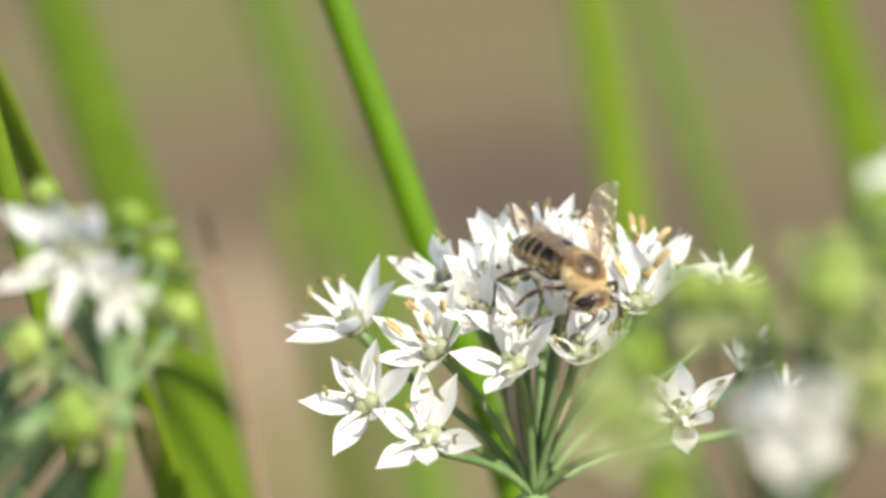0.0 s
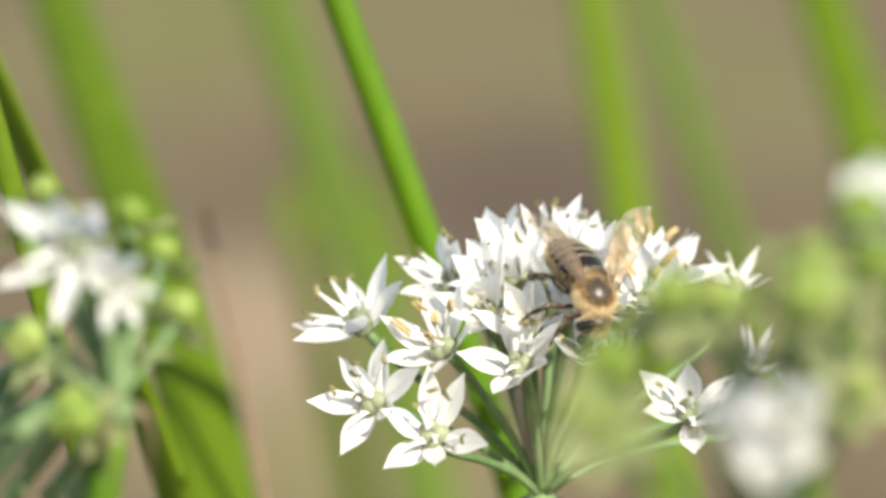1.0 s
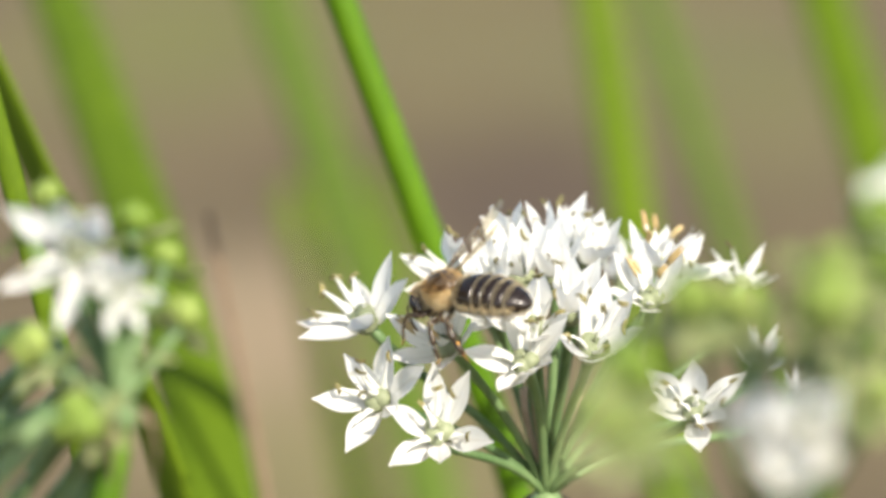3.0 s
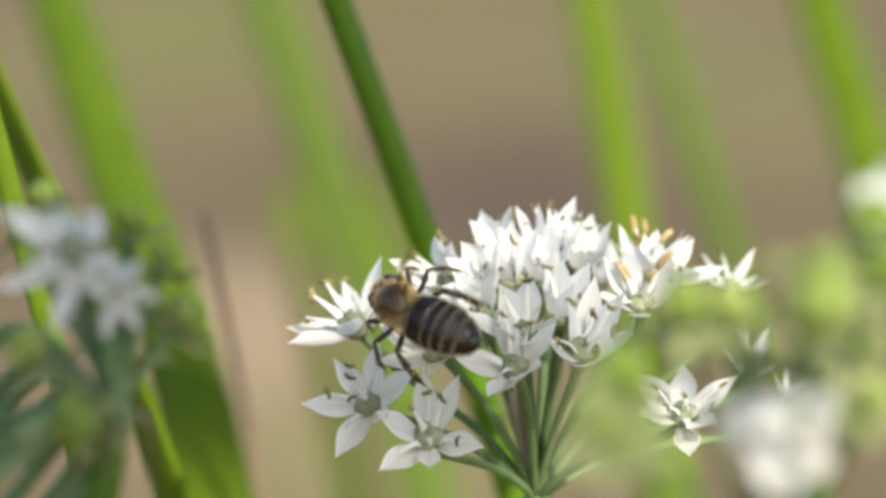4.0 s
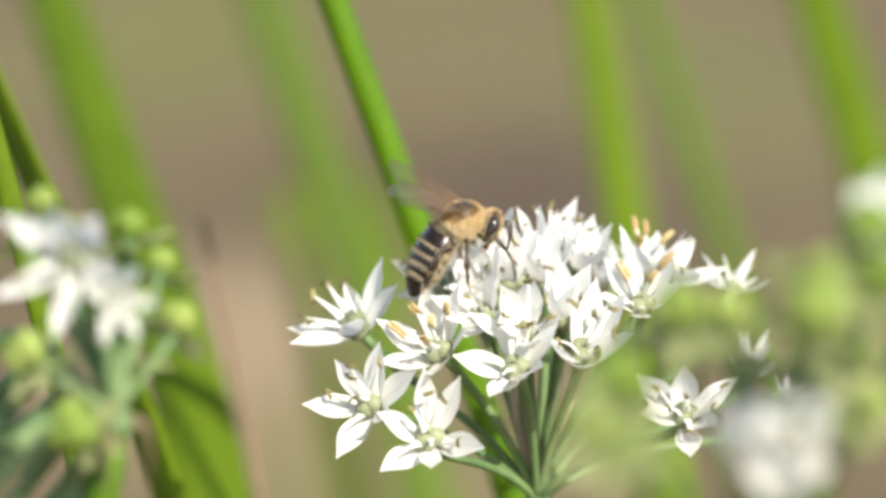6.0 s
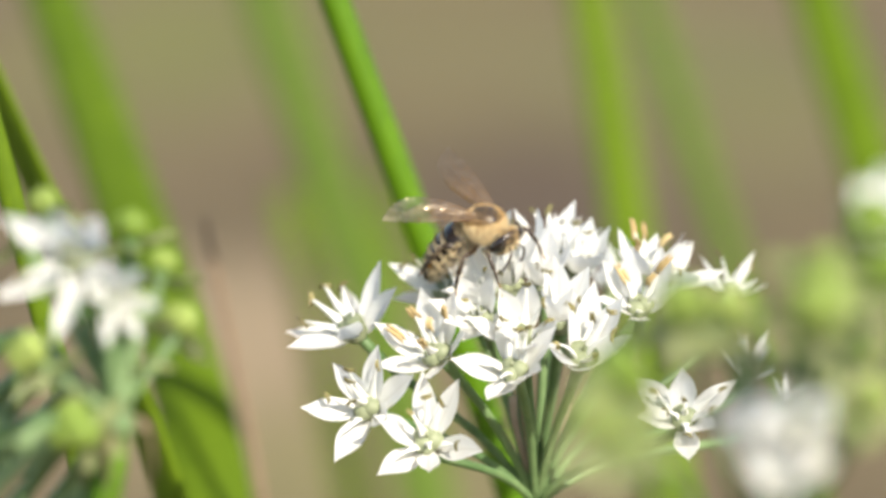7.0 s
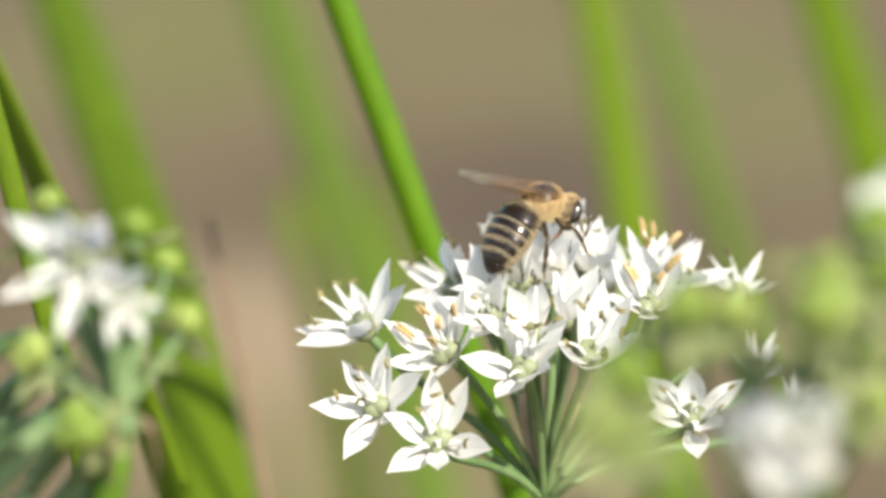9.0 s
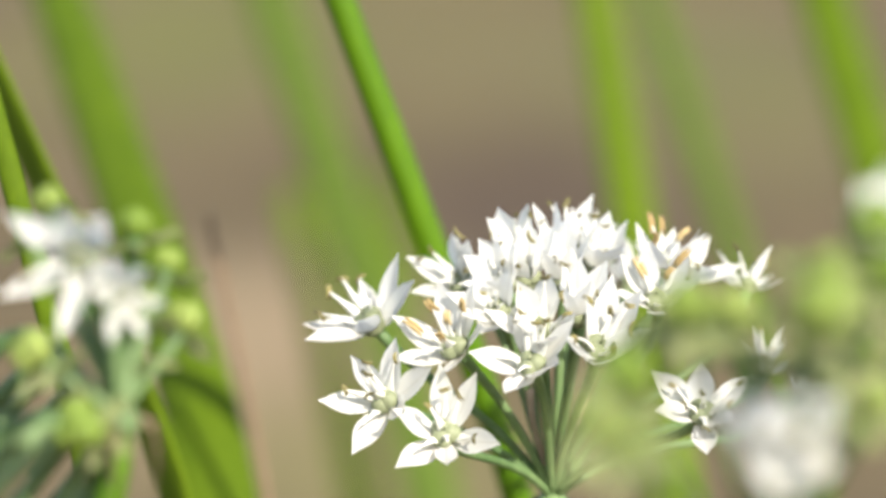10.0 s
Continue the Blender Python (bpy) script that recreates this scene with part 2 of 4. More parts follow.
def floret(parent, place, facing, rise=50, fresh=False, size=1.0, bends=(), stamens=(), slim=1.0):
    """One six-tepalled floret: green ovary in the middle, six tepals, six stamens; bends and stamens are rows of turn and rise in degrees, bends with a roll where they have one, stamens with their reach."""
    base = parent.location
    m = face(Vector(place) - base, facing) @ Matrix.Scale(size, 4)
    f = hang("floret", OVARY_MESH, parent, "", m)
    start = random.uniform(0, 60)
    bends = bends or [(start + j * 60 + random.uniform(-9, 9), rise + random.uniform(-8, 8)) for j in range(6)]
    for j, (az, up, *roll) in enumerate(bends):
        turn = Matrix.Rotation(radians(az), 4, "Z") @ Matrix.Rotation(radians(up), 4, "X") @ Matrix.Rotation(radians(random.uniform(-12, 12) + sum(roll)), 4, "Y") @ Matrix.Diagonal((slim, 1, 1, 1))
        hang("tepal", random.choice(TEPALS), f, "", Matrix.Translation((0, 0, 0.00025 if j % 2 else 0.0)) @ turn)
    rows = list(stamens)
    for az, up, *_ in bends:
        if len(rows) < 6 and all(abs((az - row[0] + 180) % 360 - 180) > 28 for row in rows):
            rows.append((az + random.uniform(-9, 9), min(86, up + random.uniform(8, 20)), random.uniform(0.72, 0.95)))
    for j, (az, up, reach) in enumerate(rows):
        mesh, tip = random.choice(FILAMENTS)
        turn = Matrix.Rotation(radians(az), 4, "Z") @ Matrix.Rotation(radians(up), 4, "X")
        turn = turn @ Matrix.Scale(reach, 4, (0, 1, 0))
        hang("filament", mesh, f, "", turn)
        if j < len(stamens) or (not fresh and random.random() < 0.45):
            tilt = Matrix.Rotation(radians(random.uniform(-25, 35)), 4, "X") @ Matrix.Rotation(radians(random.uniform(-20, 20) if fresh else random.uniform(-75, 75)), 4, "Z")
            hang("anther", random.choice(FRESH if fresh else SPENT), f, "", turn @ Matrix.Translation(tip) @ tilt)
    return f


def pedicel(parent, start, place, facing, radius=0.00042, mat=PEDICEL, lift=0.25):
    base = parent.location
    a, b = Vector(start) - base, Vector(place) - base
    n = Vector(facing).normalized()
    d = (b - a).length
    out = ((b - a).normalized() + Vector((0, 0, lift))).normalized()
    pts = bezier(a, a + out * d * 0.45, b - n * d * 0.35, b, 12)
    return part("pedicel", tube(pts, [radius * (0.9 + 0.35 * (i / 12) ** 4) for i in range(13)], 8), mat, parent)


def capsule(parent, place, facing, size=0.0022):
    """A green three-lobed seed capsule among its withered tepals."""
    size *= 0.8
    bm = bmesh.new()
    for j in range(3):
        a = 2 * math.pi * j / 3
        ball(bm, (math.cos(a) * size * 0.45, math.sin(a) * size * 0.45, size * 0.8), (size * 0.68, size * 0.68, size * 0.85), 12, 8)
    tube([Vector((0, 0, size * 1.3)), Vector((0.0001, 0, size * 1.9))], [0.0002, 0.0001], 6, 1.0, bm)
    pod = part("seed_capsule", bm, CAPSULE, parent, "", aim(Vector(place) - parent.location, facing, random.uniform(0, 120)))
    for j in range(5):
        turn = Matrix.Rotation(radians(72 * j + random.uniform(-15, 15)), 4, "Z") @ Matrix.Rotation(radians(random.uniform(-40, 10)), 4, "X")
        hang("withered_tepal", random.choice(WITHERED_TEPALS), pod, "", turn)
    return pod


def umbel(name, base, head, label, radius=0.0016):
    """A scape that rises from the soil to the umbel's heart; returns the thing."""
    thing = new(name)
    thing.location = base
    tagged(thing, label, "flower", "flowering chive umbels")
    top = Vector(head) - Vector(base)
    pts = bezier(Vector((0, 0, -0.01)), top * 0.35, top * 0.7, top, 24)
    part("scape", tube(pts, [radius * (1.15 - 0.25 * i / 24) for i in range(25)], 12), SCAPE, thing)
    bm = ball(bmesh.new(), top - Vector((0, 0, radius * 0.3)), (radius * 1.05, radius * 1.05, radius * 0.9), 12, 8)
    part("receptacle", bm, PEDICEL, thing)
    for a in (0.4, 2.6, 4.6):
        out = Vector((math.cos(a), math.sin(a), 0))
        pts = [top + out * radius * 0.9, top + out * radius * 1.7 + Vector((0, 0, -0.001)), top + out * radius * 1.9 + Vector((0, 0, -0.004)), top + out * radius * 1.7 + Vector((0, 0, -0.007))]
        part("spathe", tube(pts, [0.0006, 0.0016, 0.0012, 0.0002], 8, 0.15), STRAW, thing, "withered papery spathe")
    return thing


# ---- ground ----
def ground():
    bm = bmesh.new()
    xs = [-40, -12, -4] + [-2 + 0.1 * i for i in range(41)] + [4, 12, 40]
    ys = [-40, -12, -4, -1] + [-0.5 + 0.1 * i for i in range(51)] + [6, 8, 12, 40]
    grid = [[bm.verts.new((x, y, 0.018 * noise.noise((x * 2.3, y * 2.3, 0)) + 0.012 * noise.noise((x * 7, y * 7, 3)))) for x in xs] for y in ys]
    for i in range(len(ys) - 1):
        for j in range(len(xs) - 1):
            bm.faces.new((grid[i][j], grid[i][j + 1], grid[i + 1][j + 1], grid[i + 1][j]))
    g = part("ground", bm, SOIL)
    tagged(g, "dry brown garden soil with paler patches", "ground", "", "structure")


ground()


# ---- leaves and stalks of the bed ----
def to_soil(a, b):
    """The way from a through b, bent down to the soil within a hand's breadth."""
    a, b = Vector(a), Vector(b)
    side = Vector((b.x - a.x, b.y - a.y, 0))
    reach = min(0.09, side.length / max(a.z - b.z, 0.02) * b.z)
    end = b + side.normalized() * reach
    end.z = -0.01
    return a, b, end


def blade(top, low, width, flat, label, mat=LEAF, tip=0.05, kind="chive_leaf", across=(1, 0, 0)):
    """A long strap of a leaf or a round stalk, from the soil through low and top and on upward."""
    a, b, end = to_soil(top, low)
    up = (a - b).normalized()
    reach = [end, end.lerp(b, 0.5) + (b - a).normalized() * 0.02, b, a, a + up * tip]
    pts = []
    for u, v in zip(reach, reach[1:]):
        pts += [u.lerp(v, i / 6) for i in range(6)]
    pts.append(reach[-1])
    for i in range(2):
        pts = [pts[0]] + [(pts[j - 1] + pts[j] * 2 + pts[j + 1]) / 4 for j in range(1, len(pts) - 1)] + [pts[-1]]
    base = pts[0].copy()
    radii = [width * 0.5 * (1 - 0.25 * (i / (len(pts) - 1)) ** 3) for i in range(len(pts))]
    ob = part(kind, tube([p - base for p in pts], radii, 12, flat, None, across), mat)
    ob.location = base
    return tagged(ob, label, "leaf" if kind == "chive_leaf" else "stalk", "chive leaves and stalks")


blade((-0.01218, 0.03793, 0.46987), (0.00991, 0.03703, 0.40838), 0.0038, 0.85, "smooth bright green chive stalk leaning behind the white flower", SCAPE, kind="chive_stalk")
blade((-0.06699, 0.22426, 0.44008), (-0.02466, 0.04875, 0.40579), 0.0104, 0.35, "broad fresh green chive leaf standing in the bed")
blade((-0.04218, 0.42232, 0.40773), (0.00067, 0.27821, 0.32577), 0.0116, 0.4, "pale green chive leaf far back in the bed", LEAF_DULL)
blade((0.02960, 0.32329, 0.42390), (0.04176, 0.22172, 0.34723), 0.0090, 0.4, "bright green chive leaf beyond the flower")
blade((0.04656, 0.42232, 0.40773), (0.07880, 0.31676, 0.31505), 0.0075, 0.4, "dull olive chive leaf far back in the bed", LEAF_DULL)
blade((0.07358, 0.30348, 0.42714), (0.08988, 0.19321, 0.35688), 0.0112, 0.4, "bright green chive leaf beside the white flower")
blade((-0.04624, 0.00348, 0.46397), (-0.03467, -0.01024, 0.42546), 0.0027, 0.6, "narrow green chive leaf with a crisp edge")
blade((-0.04343, 0.03400, 0.44462), (-0.02874, 0.02200, 0.41527), 0.0090, 0.16, "shaded dark green chive leaf in the clump", across=(0.52, -0.85, 0))
blade((-0.02880, 0.06811, 0.43381), (-0.02116, 0.05247, 0.40417), 0.0011, 1.0, "thin withered brown stalk among the leaves", STRAW, 0.004, "dry_stalk")
random.seed(21)
for place, low, width in (
    ((-0.03694, 0.57743, 0.28580), (-0.02272, 0.52585, 0.24427), 0.010), ((-0.01536, 0.67571, 0.26664), (-0.00773, 0.62089, 0.21209), 0.010)):
    blade(place, low, width, 0.4, "distant chive leaf on the far side of the bed")

# ---- the umbel in focus ----
HEART = (0.00929, -0.00615, 0.42534)
BASE = (0.022, 0.012, 0.0)
chive_flower = umbel("chive_flower", BASE, HEART, "white garlic chive umbel in full bloom on a green scape")
random.seed(11)
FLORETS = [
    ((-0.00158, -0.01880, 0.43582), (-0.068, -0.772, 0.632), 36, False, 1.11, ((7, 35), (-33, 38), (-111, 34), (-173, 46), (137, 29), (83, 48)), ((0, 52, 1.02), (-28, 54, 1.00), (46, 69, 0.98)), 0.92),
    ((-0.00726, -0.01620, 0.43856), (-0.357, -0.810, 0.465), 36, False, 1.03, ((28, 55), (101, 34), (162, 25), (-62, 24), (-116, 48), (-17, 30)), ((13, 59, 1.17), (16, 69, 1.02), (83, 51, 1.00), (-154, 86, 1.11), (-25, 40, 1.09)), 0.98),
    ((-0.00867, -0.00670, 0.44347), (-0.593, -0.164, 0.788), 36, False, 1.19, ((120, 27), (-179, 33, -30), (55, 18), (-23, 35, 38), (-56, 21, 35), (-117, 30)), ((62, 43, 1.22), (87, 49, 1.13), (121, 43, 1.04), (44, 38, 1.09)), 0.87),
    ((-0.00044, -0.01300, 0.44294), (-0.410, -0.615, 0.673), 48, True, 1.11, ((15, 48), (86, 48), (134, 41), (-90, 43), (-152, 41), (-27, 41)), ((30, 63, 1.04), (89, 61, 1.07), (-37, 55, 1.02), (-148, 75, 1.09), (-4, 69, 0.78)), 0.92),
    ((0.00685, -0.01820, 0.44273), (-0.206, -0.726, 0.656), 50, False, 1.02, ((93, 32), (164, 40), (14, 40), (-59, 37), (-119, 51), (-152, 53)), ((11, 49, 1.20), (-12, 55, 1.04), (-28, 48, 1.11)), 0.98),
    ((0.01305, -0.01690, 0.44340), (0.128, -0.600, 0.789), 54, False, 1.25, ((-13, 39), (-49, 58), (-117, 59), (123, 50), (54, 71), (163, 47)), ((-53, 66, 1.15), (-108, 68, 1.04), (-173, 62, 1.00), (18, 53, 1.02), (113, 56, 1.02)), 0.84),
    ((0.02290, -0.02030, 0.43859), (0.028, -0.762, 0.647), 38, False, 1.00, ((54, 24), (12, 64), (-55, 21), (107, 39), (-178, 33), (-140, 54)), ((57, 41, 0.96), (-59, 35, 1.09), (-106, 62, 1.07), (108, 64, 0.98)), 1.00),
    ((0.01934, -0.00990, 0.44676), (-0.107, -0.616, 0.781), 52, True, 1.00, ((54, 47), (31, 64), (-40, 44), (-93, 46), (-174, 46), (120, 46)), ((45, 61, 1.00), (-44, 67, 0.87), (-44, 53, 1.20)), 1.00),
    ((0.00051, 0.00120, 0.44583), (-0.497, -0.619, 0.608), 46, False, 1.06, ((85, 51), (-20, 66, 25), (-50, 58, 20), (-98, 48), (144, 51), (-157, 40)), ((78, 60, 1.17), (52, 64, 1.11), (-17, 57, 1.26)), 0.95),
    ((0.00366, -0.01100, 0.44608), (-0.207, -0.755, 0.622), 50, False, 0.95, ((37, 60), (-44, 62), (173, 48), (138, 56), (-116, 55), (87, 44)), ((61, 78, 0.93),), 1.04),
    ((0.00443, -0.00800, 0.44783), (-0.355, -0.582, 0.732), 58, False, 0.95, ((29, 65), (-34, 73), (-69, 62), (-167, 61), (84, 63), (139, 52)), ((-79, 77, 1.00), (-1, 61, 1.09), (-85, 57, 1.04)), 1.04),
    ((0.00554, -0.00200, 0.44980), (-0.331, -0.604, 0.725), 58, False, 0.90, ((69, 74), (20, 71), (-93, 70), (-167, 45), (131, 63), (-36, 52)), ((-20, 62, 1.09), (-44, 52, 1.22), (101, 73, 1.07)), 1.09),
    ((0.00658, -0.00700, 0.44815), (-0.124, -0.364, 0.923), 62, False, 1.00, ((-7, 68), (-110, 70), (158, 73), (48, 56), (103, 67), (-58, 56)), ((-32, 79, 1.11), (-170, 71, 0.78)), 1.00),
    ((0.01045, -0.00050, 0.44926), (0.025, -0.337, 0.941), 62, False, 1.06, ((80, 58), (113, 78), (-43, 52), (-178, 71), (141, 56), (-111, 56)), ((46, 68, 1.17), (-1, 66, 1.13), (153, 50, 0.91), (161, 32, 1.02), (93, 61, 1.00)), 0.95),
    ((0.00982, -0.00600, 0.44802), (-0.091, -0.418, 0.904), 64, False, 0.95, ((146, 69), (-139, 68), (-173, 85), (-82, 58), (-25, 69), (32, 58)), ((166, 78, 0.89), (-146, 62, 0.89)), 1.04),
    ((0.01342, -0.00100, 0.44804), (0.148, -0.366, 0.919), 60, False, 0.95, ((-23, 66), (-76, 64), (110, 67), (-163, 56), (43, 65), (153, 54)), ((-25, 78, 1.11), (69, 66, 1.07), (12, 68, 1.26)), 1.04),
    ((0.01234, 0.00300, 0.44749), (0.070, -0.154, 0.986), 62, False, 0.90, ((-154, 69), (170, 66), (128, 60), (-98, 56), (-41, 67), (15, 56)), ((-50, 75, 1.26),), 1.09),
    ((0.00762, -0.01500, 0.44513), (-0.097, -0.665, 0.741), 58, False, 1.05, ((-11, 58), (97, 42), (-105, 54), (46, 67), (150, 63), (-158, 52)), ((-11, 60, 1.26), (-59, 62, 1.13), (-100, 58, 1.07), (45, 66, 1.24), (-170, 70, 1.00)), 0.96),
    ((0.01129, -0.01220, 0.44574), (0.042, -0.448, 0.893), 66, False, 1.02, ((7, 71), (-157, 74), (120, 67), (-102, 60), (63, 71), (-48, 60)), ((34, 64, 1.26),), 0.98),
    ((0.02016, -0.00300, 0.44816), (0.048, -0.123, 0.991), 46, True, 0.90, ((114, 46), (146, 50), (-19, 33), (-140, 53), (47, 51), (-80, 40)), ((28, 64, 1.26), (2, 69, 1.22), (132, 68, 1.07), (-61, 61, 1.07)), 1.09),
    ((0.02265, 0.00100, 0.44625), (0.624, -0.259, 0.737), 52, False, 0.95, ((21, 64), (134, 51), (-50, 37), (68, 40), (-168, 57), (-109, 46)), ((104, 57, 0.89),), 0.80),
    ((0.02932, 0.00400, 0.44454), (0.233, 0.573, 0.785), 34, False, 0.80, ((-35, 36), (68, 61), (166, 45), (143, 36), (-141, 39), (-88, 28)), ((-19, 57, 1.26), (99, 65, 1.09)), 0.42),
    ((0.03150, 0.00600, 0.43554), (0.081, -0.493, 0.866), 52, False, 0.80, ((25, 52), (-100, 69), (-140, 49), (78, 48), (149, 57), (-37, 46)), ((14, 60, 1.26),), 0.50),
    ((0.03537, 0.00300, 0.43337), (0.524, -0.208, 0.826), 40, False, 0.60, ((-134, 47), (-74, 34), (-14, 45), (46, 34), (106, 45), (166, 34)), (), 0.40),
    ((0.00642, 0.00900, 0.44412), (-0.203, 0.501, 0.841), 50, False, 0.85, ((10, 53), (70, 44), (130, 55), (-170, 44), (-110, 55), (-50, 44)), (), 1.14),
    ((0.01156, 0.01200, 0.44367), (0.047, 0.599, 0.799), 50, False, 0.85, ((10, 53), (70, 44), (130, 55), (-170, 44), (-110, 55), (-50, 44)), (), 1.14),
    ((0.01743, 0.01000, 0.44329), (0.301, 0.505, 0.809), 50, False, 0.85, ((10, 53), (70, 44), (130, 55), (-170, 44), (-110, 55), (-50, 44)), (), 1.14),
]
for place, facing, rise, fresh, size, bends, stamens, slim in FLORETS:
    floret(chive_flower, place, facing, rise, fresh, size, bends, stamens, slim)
    pedicel(chive_flower, HEART, place, facing, 0.00048, PEDICEL, 0.5)
for place in ((0.00685, -0.00729, 0.43728), (0.00794, -0.00908, 0.43840), (0.01333, -0.00084, 0.43837), (0.01109, 0.00080, 0.43669)):
    pedicel(chive_flower, HEART, place, (0.000, 0.144, 0.990), 0.00036, PEDICEL_BROWN)

# ---- the fading umbel beside it, nearer to the camera ----
LEFT_HEART = (-0.02630, -0.06900, 0.45390)
LEFT_BASE = (-0.11, 0.05, 0.0)
fading_flower = umbel("chive_flower", LEFT_BASE, LEFT_HEART, "half-faded chive umbel with seed capsules and few white florets")
random.seed(5)
for place, facing, rise, fresh, size, bends, stamens, slim in (
    ((-0.02909, -0.06600, 0.46638), (-0.316, -0.917, 0.242), 36, False, 1.16, ((-9, 60), (-51, 46), (118, 24), (-118, 35), (55, 41), (180, 30)), (), 0.72),
    ((-0.02633, -0.06800, 0.46387), (0.213, -0.964, 0.156), 40, False, 0.70, ((167, 30), (-100, 38), (-38, 46), (77, 55), (12, 41), (-147, 34)), (), 0.72),
    ((-0.02678, -0.07100, 0.46557), (0.000, -0.988, 0.151), 60, False, 0.45, ((10, 63), (70, 54), (130, 65), (-170, 54), (-110, 65), (-50, 54)), (), 0.72),
):
    floret(fading_flower, place, facing, rise, fresh, size, bends, stamens, slim)
    pedicel(fading_flower, LEFT_HEART, place, facing, 0.0005)
for place, size in (
   ((-0.03263, -0.05800, 0.46835), 0.0015),
   ((-0.02589, -0.05800, 0.46605), 0.0018),
   ((-0.02325, -0.06000, 0.46378), 0.0014),
   ((-0.02197, -0.06200, 0.45904), 0.0020),
   ((-0.02560, -0.06400, 0.45769), 0.0014),
   ((-0.03225, -0.06800, 0.45826), 0.0022),
   ((-0.02831, -0.07200, 0.45406), 0.0026),
   ((-0.03510, -0.05600, 0.46629), 0.0011),
   ((-0.02464, -0.06400, 0.46163), 0.0012),
):
    out = (Vector(place) - Vector(LEFT_HEART)).normalized() + Vector((0, -0.2, 0.3))
    capsule(fading_flower, place, out, size)
    pedicel(fading_flower, LEFT_HEART, place, out, 0.00055)
for place in (
    (-0.03686, -0.07000, 0.44752) ,
    (-0.03811, -0.06400, 0.44941) ,
    (-0.03684, -0.05800, 0.44227) ,
    (-0.03970, -0.04800, 0.44844) ,
    (-0.03316, -0.07600, 0.45368) ,
    (-0.03403, -0.05400, 0.44092) ,
    (-0.03918, -0.05600, 0.44487) ,
    (-0.03968, -0.05200, 0.45367) ,
    (-0.03623, -0.04800, 0.44175) ,
    (-0.03110, -0.06200, 0.44363) ,
    (-0.04065, -0.04400, 0.44463) ,
    (-0.04065, -0.03800, 0.43955) ,
):
    pedicel(fading_flower, LEFT_HEART, place, (-0.620, -0.421, -0.662), 0.0007)

# ---- the umbel close to the lens ----
FRONT_HEART = (0.02513, -0.08400, 0.44341)
FRONT_BASE = (0.03, -0.09, 0.0)
near_flower = umbel("chive_flower", FRONT_BASE, FRONT_HEART, "seeding chive umbel with green capsules and last white florets")
random.seed(8)
for place, facing, rise, fresh, size, bends, stamens, slim in (
    ((0.02257, -0.10100, 0.46260), (-0.102, -0.777, 0.622), 52, False, 0.63, ((10, 55), (70, 46), (130, 57), (-170, 46), (-110, 57), (-50, 46)), (), 1.70),
    ((0.02558, -0.10100, 0.46309), (0.001, -0.781, 0.625), 52, False, 0.61, ((10, 55), (70, 46), (130, 57), (-170, 46), (-110, 57), (-50, 46)), (), 1.70),
    ((0.02308, -0.09900, 0.46085), (-0.075, -0.841, 0.536), 46, False, 0.70, ((34, 51), (-13, 50), (109, 62), (-72, 63), (169, 51), (-132, 40)), (), 1.70),
    ((0.02597, -0.09900, 0.46105), (0.021, -0.829, 0.558), 44, False, 0.74, ((30, 55), (-14, 56), (-114, 69), (79, 62), (-167, 47), (136, 38)), (), 1.70),
    ((0.02467, -0.10100, 0.46210), (-0.049, -0.799, 0.599), 58, False, 0.66, ((10, 61), (70, 52), (130, 63), (-170, 52), (-110, 63), (-50, 52)), (), 1.70),
    ((0.02378, -0.10500, 0.46053), (-0.104, -0.843, 0.527), 60, False, 0.52, ((10, 63), (70, 54), (130, 65), (-170, 54), (-110, 65), (-50, 54)), (), 1.70),
    ((0.03247, -0.09800, 0.47641), (-0.343, -0.472, 0.812), 46, False, 0.75, ((57, 44), (23, 47), (161, 46), (-143, 40), (-88, 51), (-32, 40)), (), 1.70),
):
    floret(near_flower, place, facing, rise, fresh, size, bends, stamens, slim)
    pedicel(near_flower, FRONT_HEART, place, facing, 0.00032)
for place, size in (
   ((0.02622, -0.10600, 0.47580), 0.0015),
   ((0.02536, -0.11000, 0.47375), 0.0026),
   ((0.01791, -0.09600, 0.47012), 0.0022),
   ((0.01395, -0.09400, 0.46422), 0.0026),
   ((0.02120, -0.09400, 0.46940), 0.0018),
   ((0.01042, -0.12000, 0.46961), 0.0014),
   ((0.01222, -0.12000, 0.46838), 0.0010),
   ((0.03031, -0.09800, 0.47641), 0.0022),
   ((0.03095, -0.10000, 0.47369), 0.0019),
   ((0.03074, -0.08800, 0.46458), 0.0015),
   ((0.02702, -0.08600, 0.46445), 0.0013),
   ((0.02239, -0.08600, 0.46641), 0.0017),
   ((0.01881, -0.08800, 0.46653), 0.0015),
   ((0.03044, -0.09400, 0.46964), 0.0018),
   ((0.03061, -0.10000, 0.46474), 0.0015),
):
    out = (Vector(place) - Vector(FRONT_HEART)).normalized() + Vector((0, -0.2, 0.3))
    capsule(near_flower, place, out, size)
    pedicel(near_flower, FRONT_HEART, place, out, 0.00032)
for via, place in (
   ((0.02403, -0.09000, 0.46857), (0.01545, -0.09000, 0.46730)),
):
    base = near_flower.location
    start, via, place = Vector(FRONT_HEART) - base, Vector(via) - base, Vector(place) - base
    way = bezier(start, start.lerp(via, 0.9), via, place, 16)
    part("pedicel", tube(way, 0.0006, 8), PEDICEL, near_flower, "nodding green pedicel")
    capsule(near_flower, place + base, (-0.976, -0.142, -0.166), 0.0012)

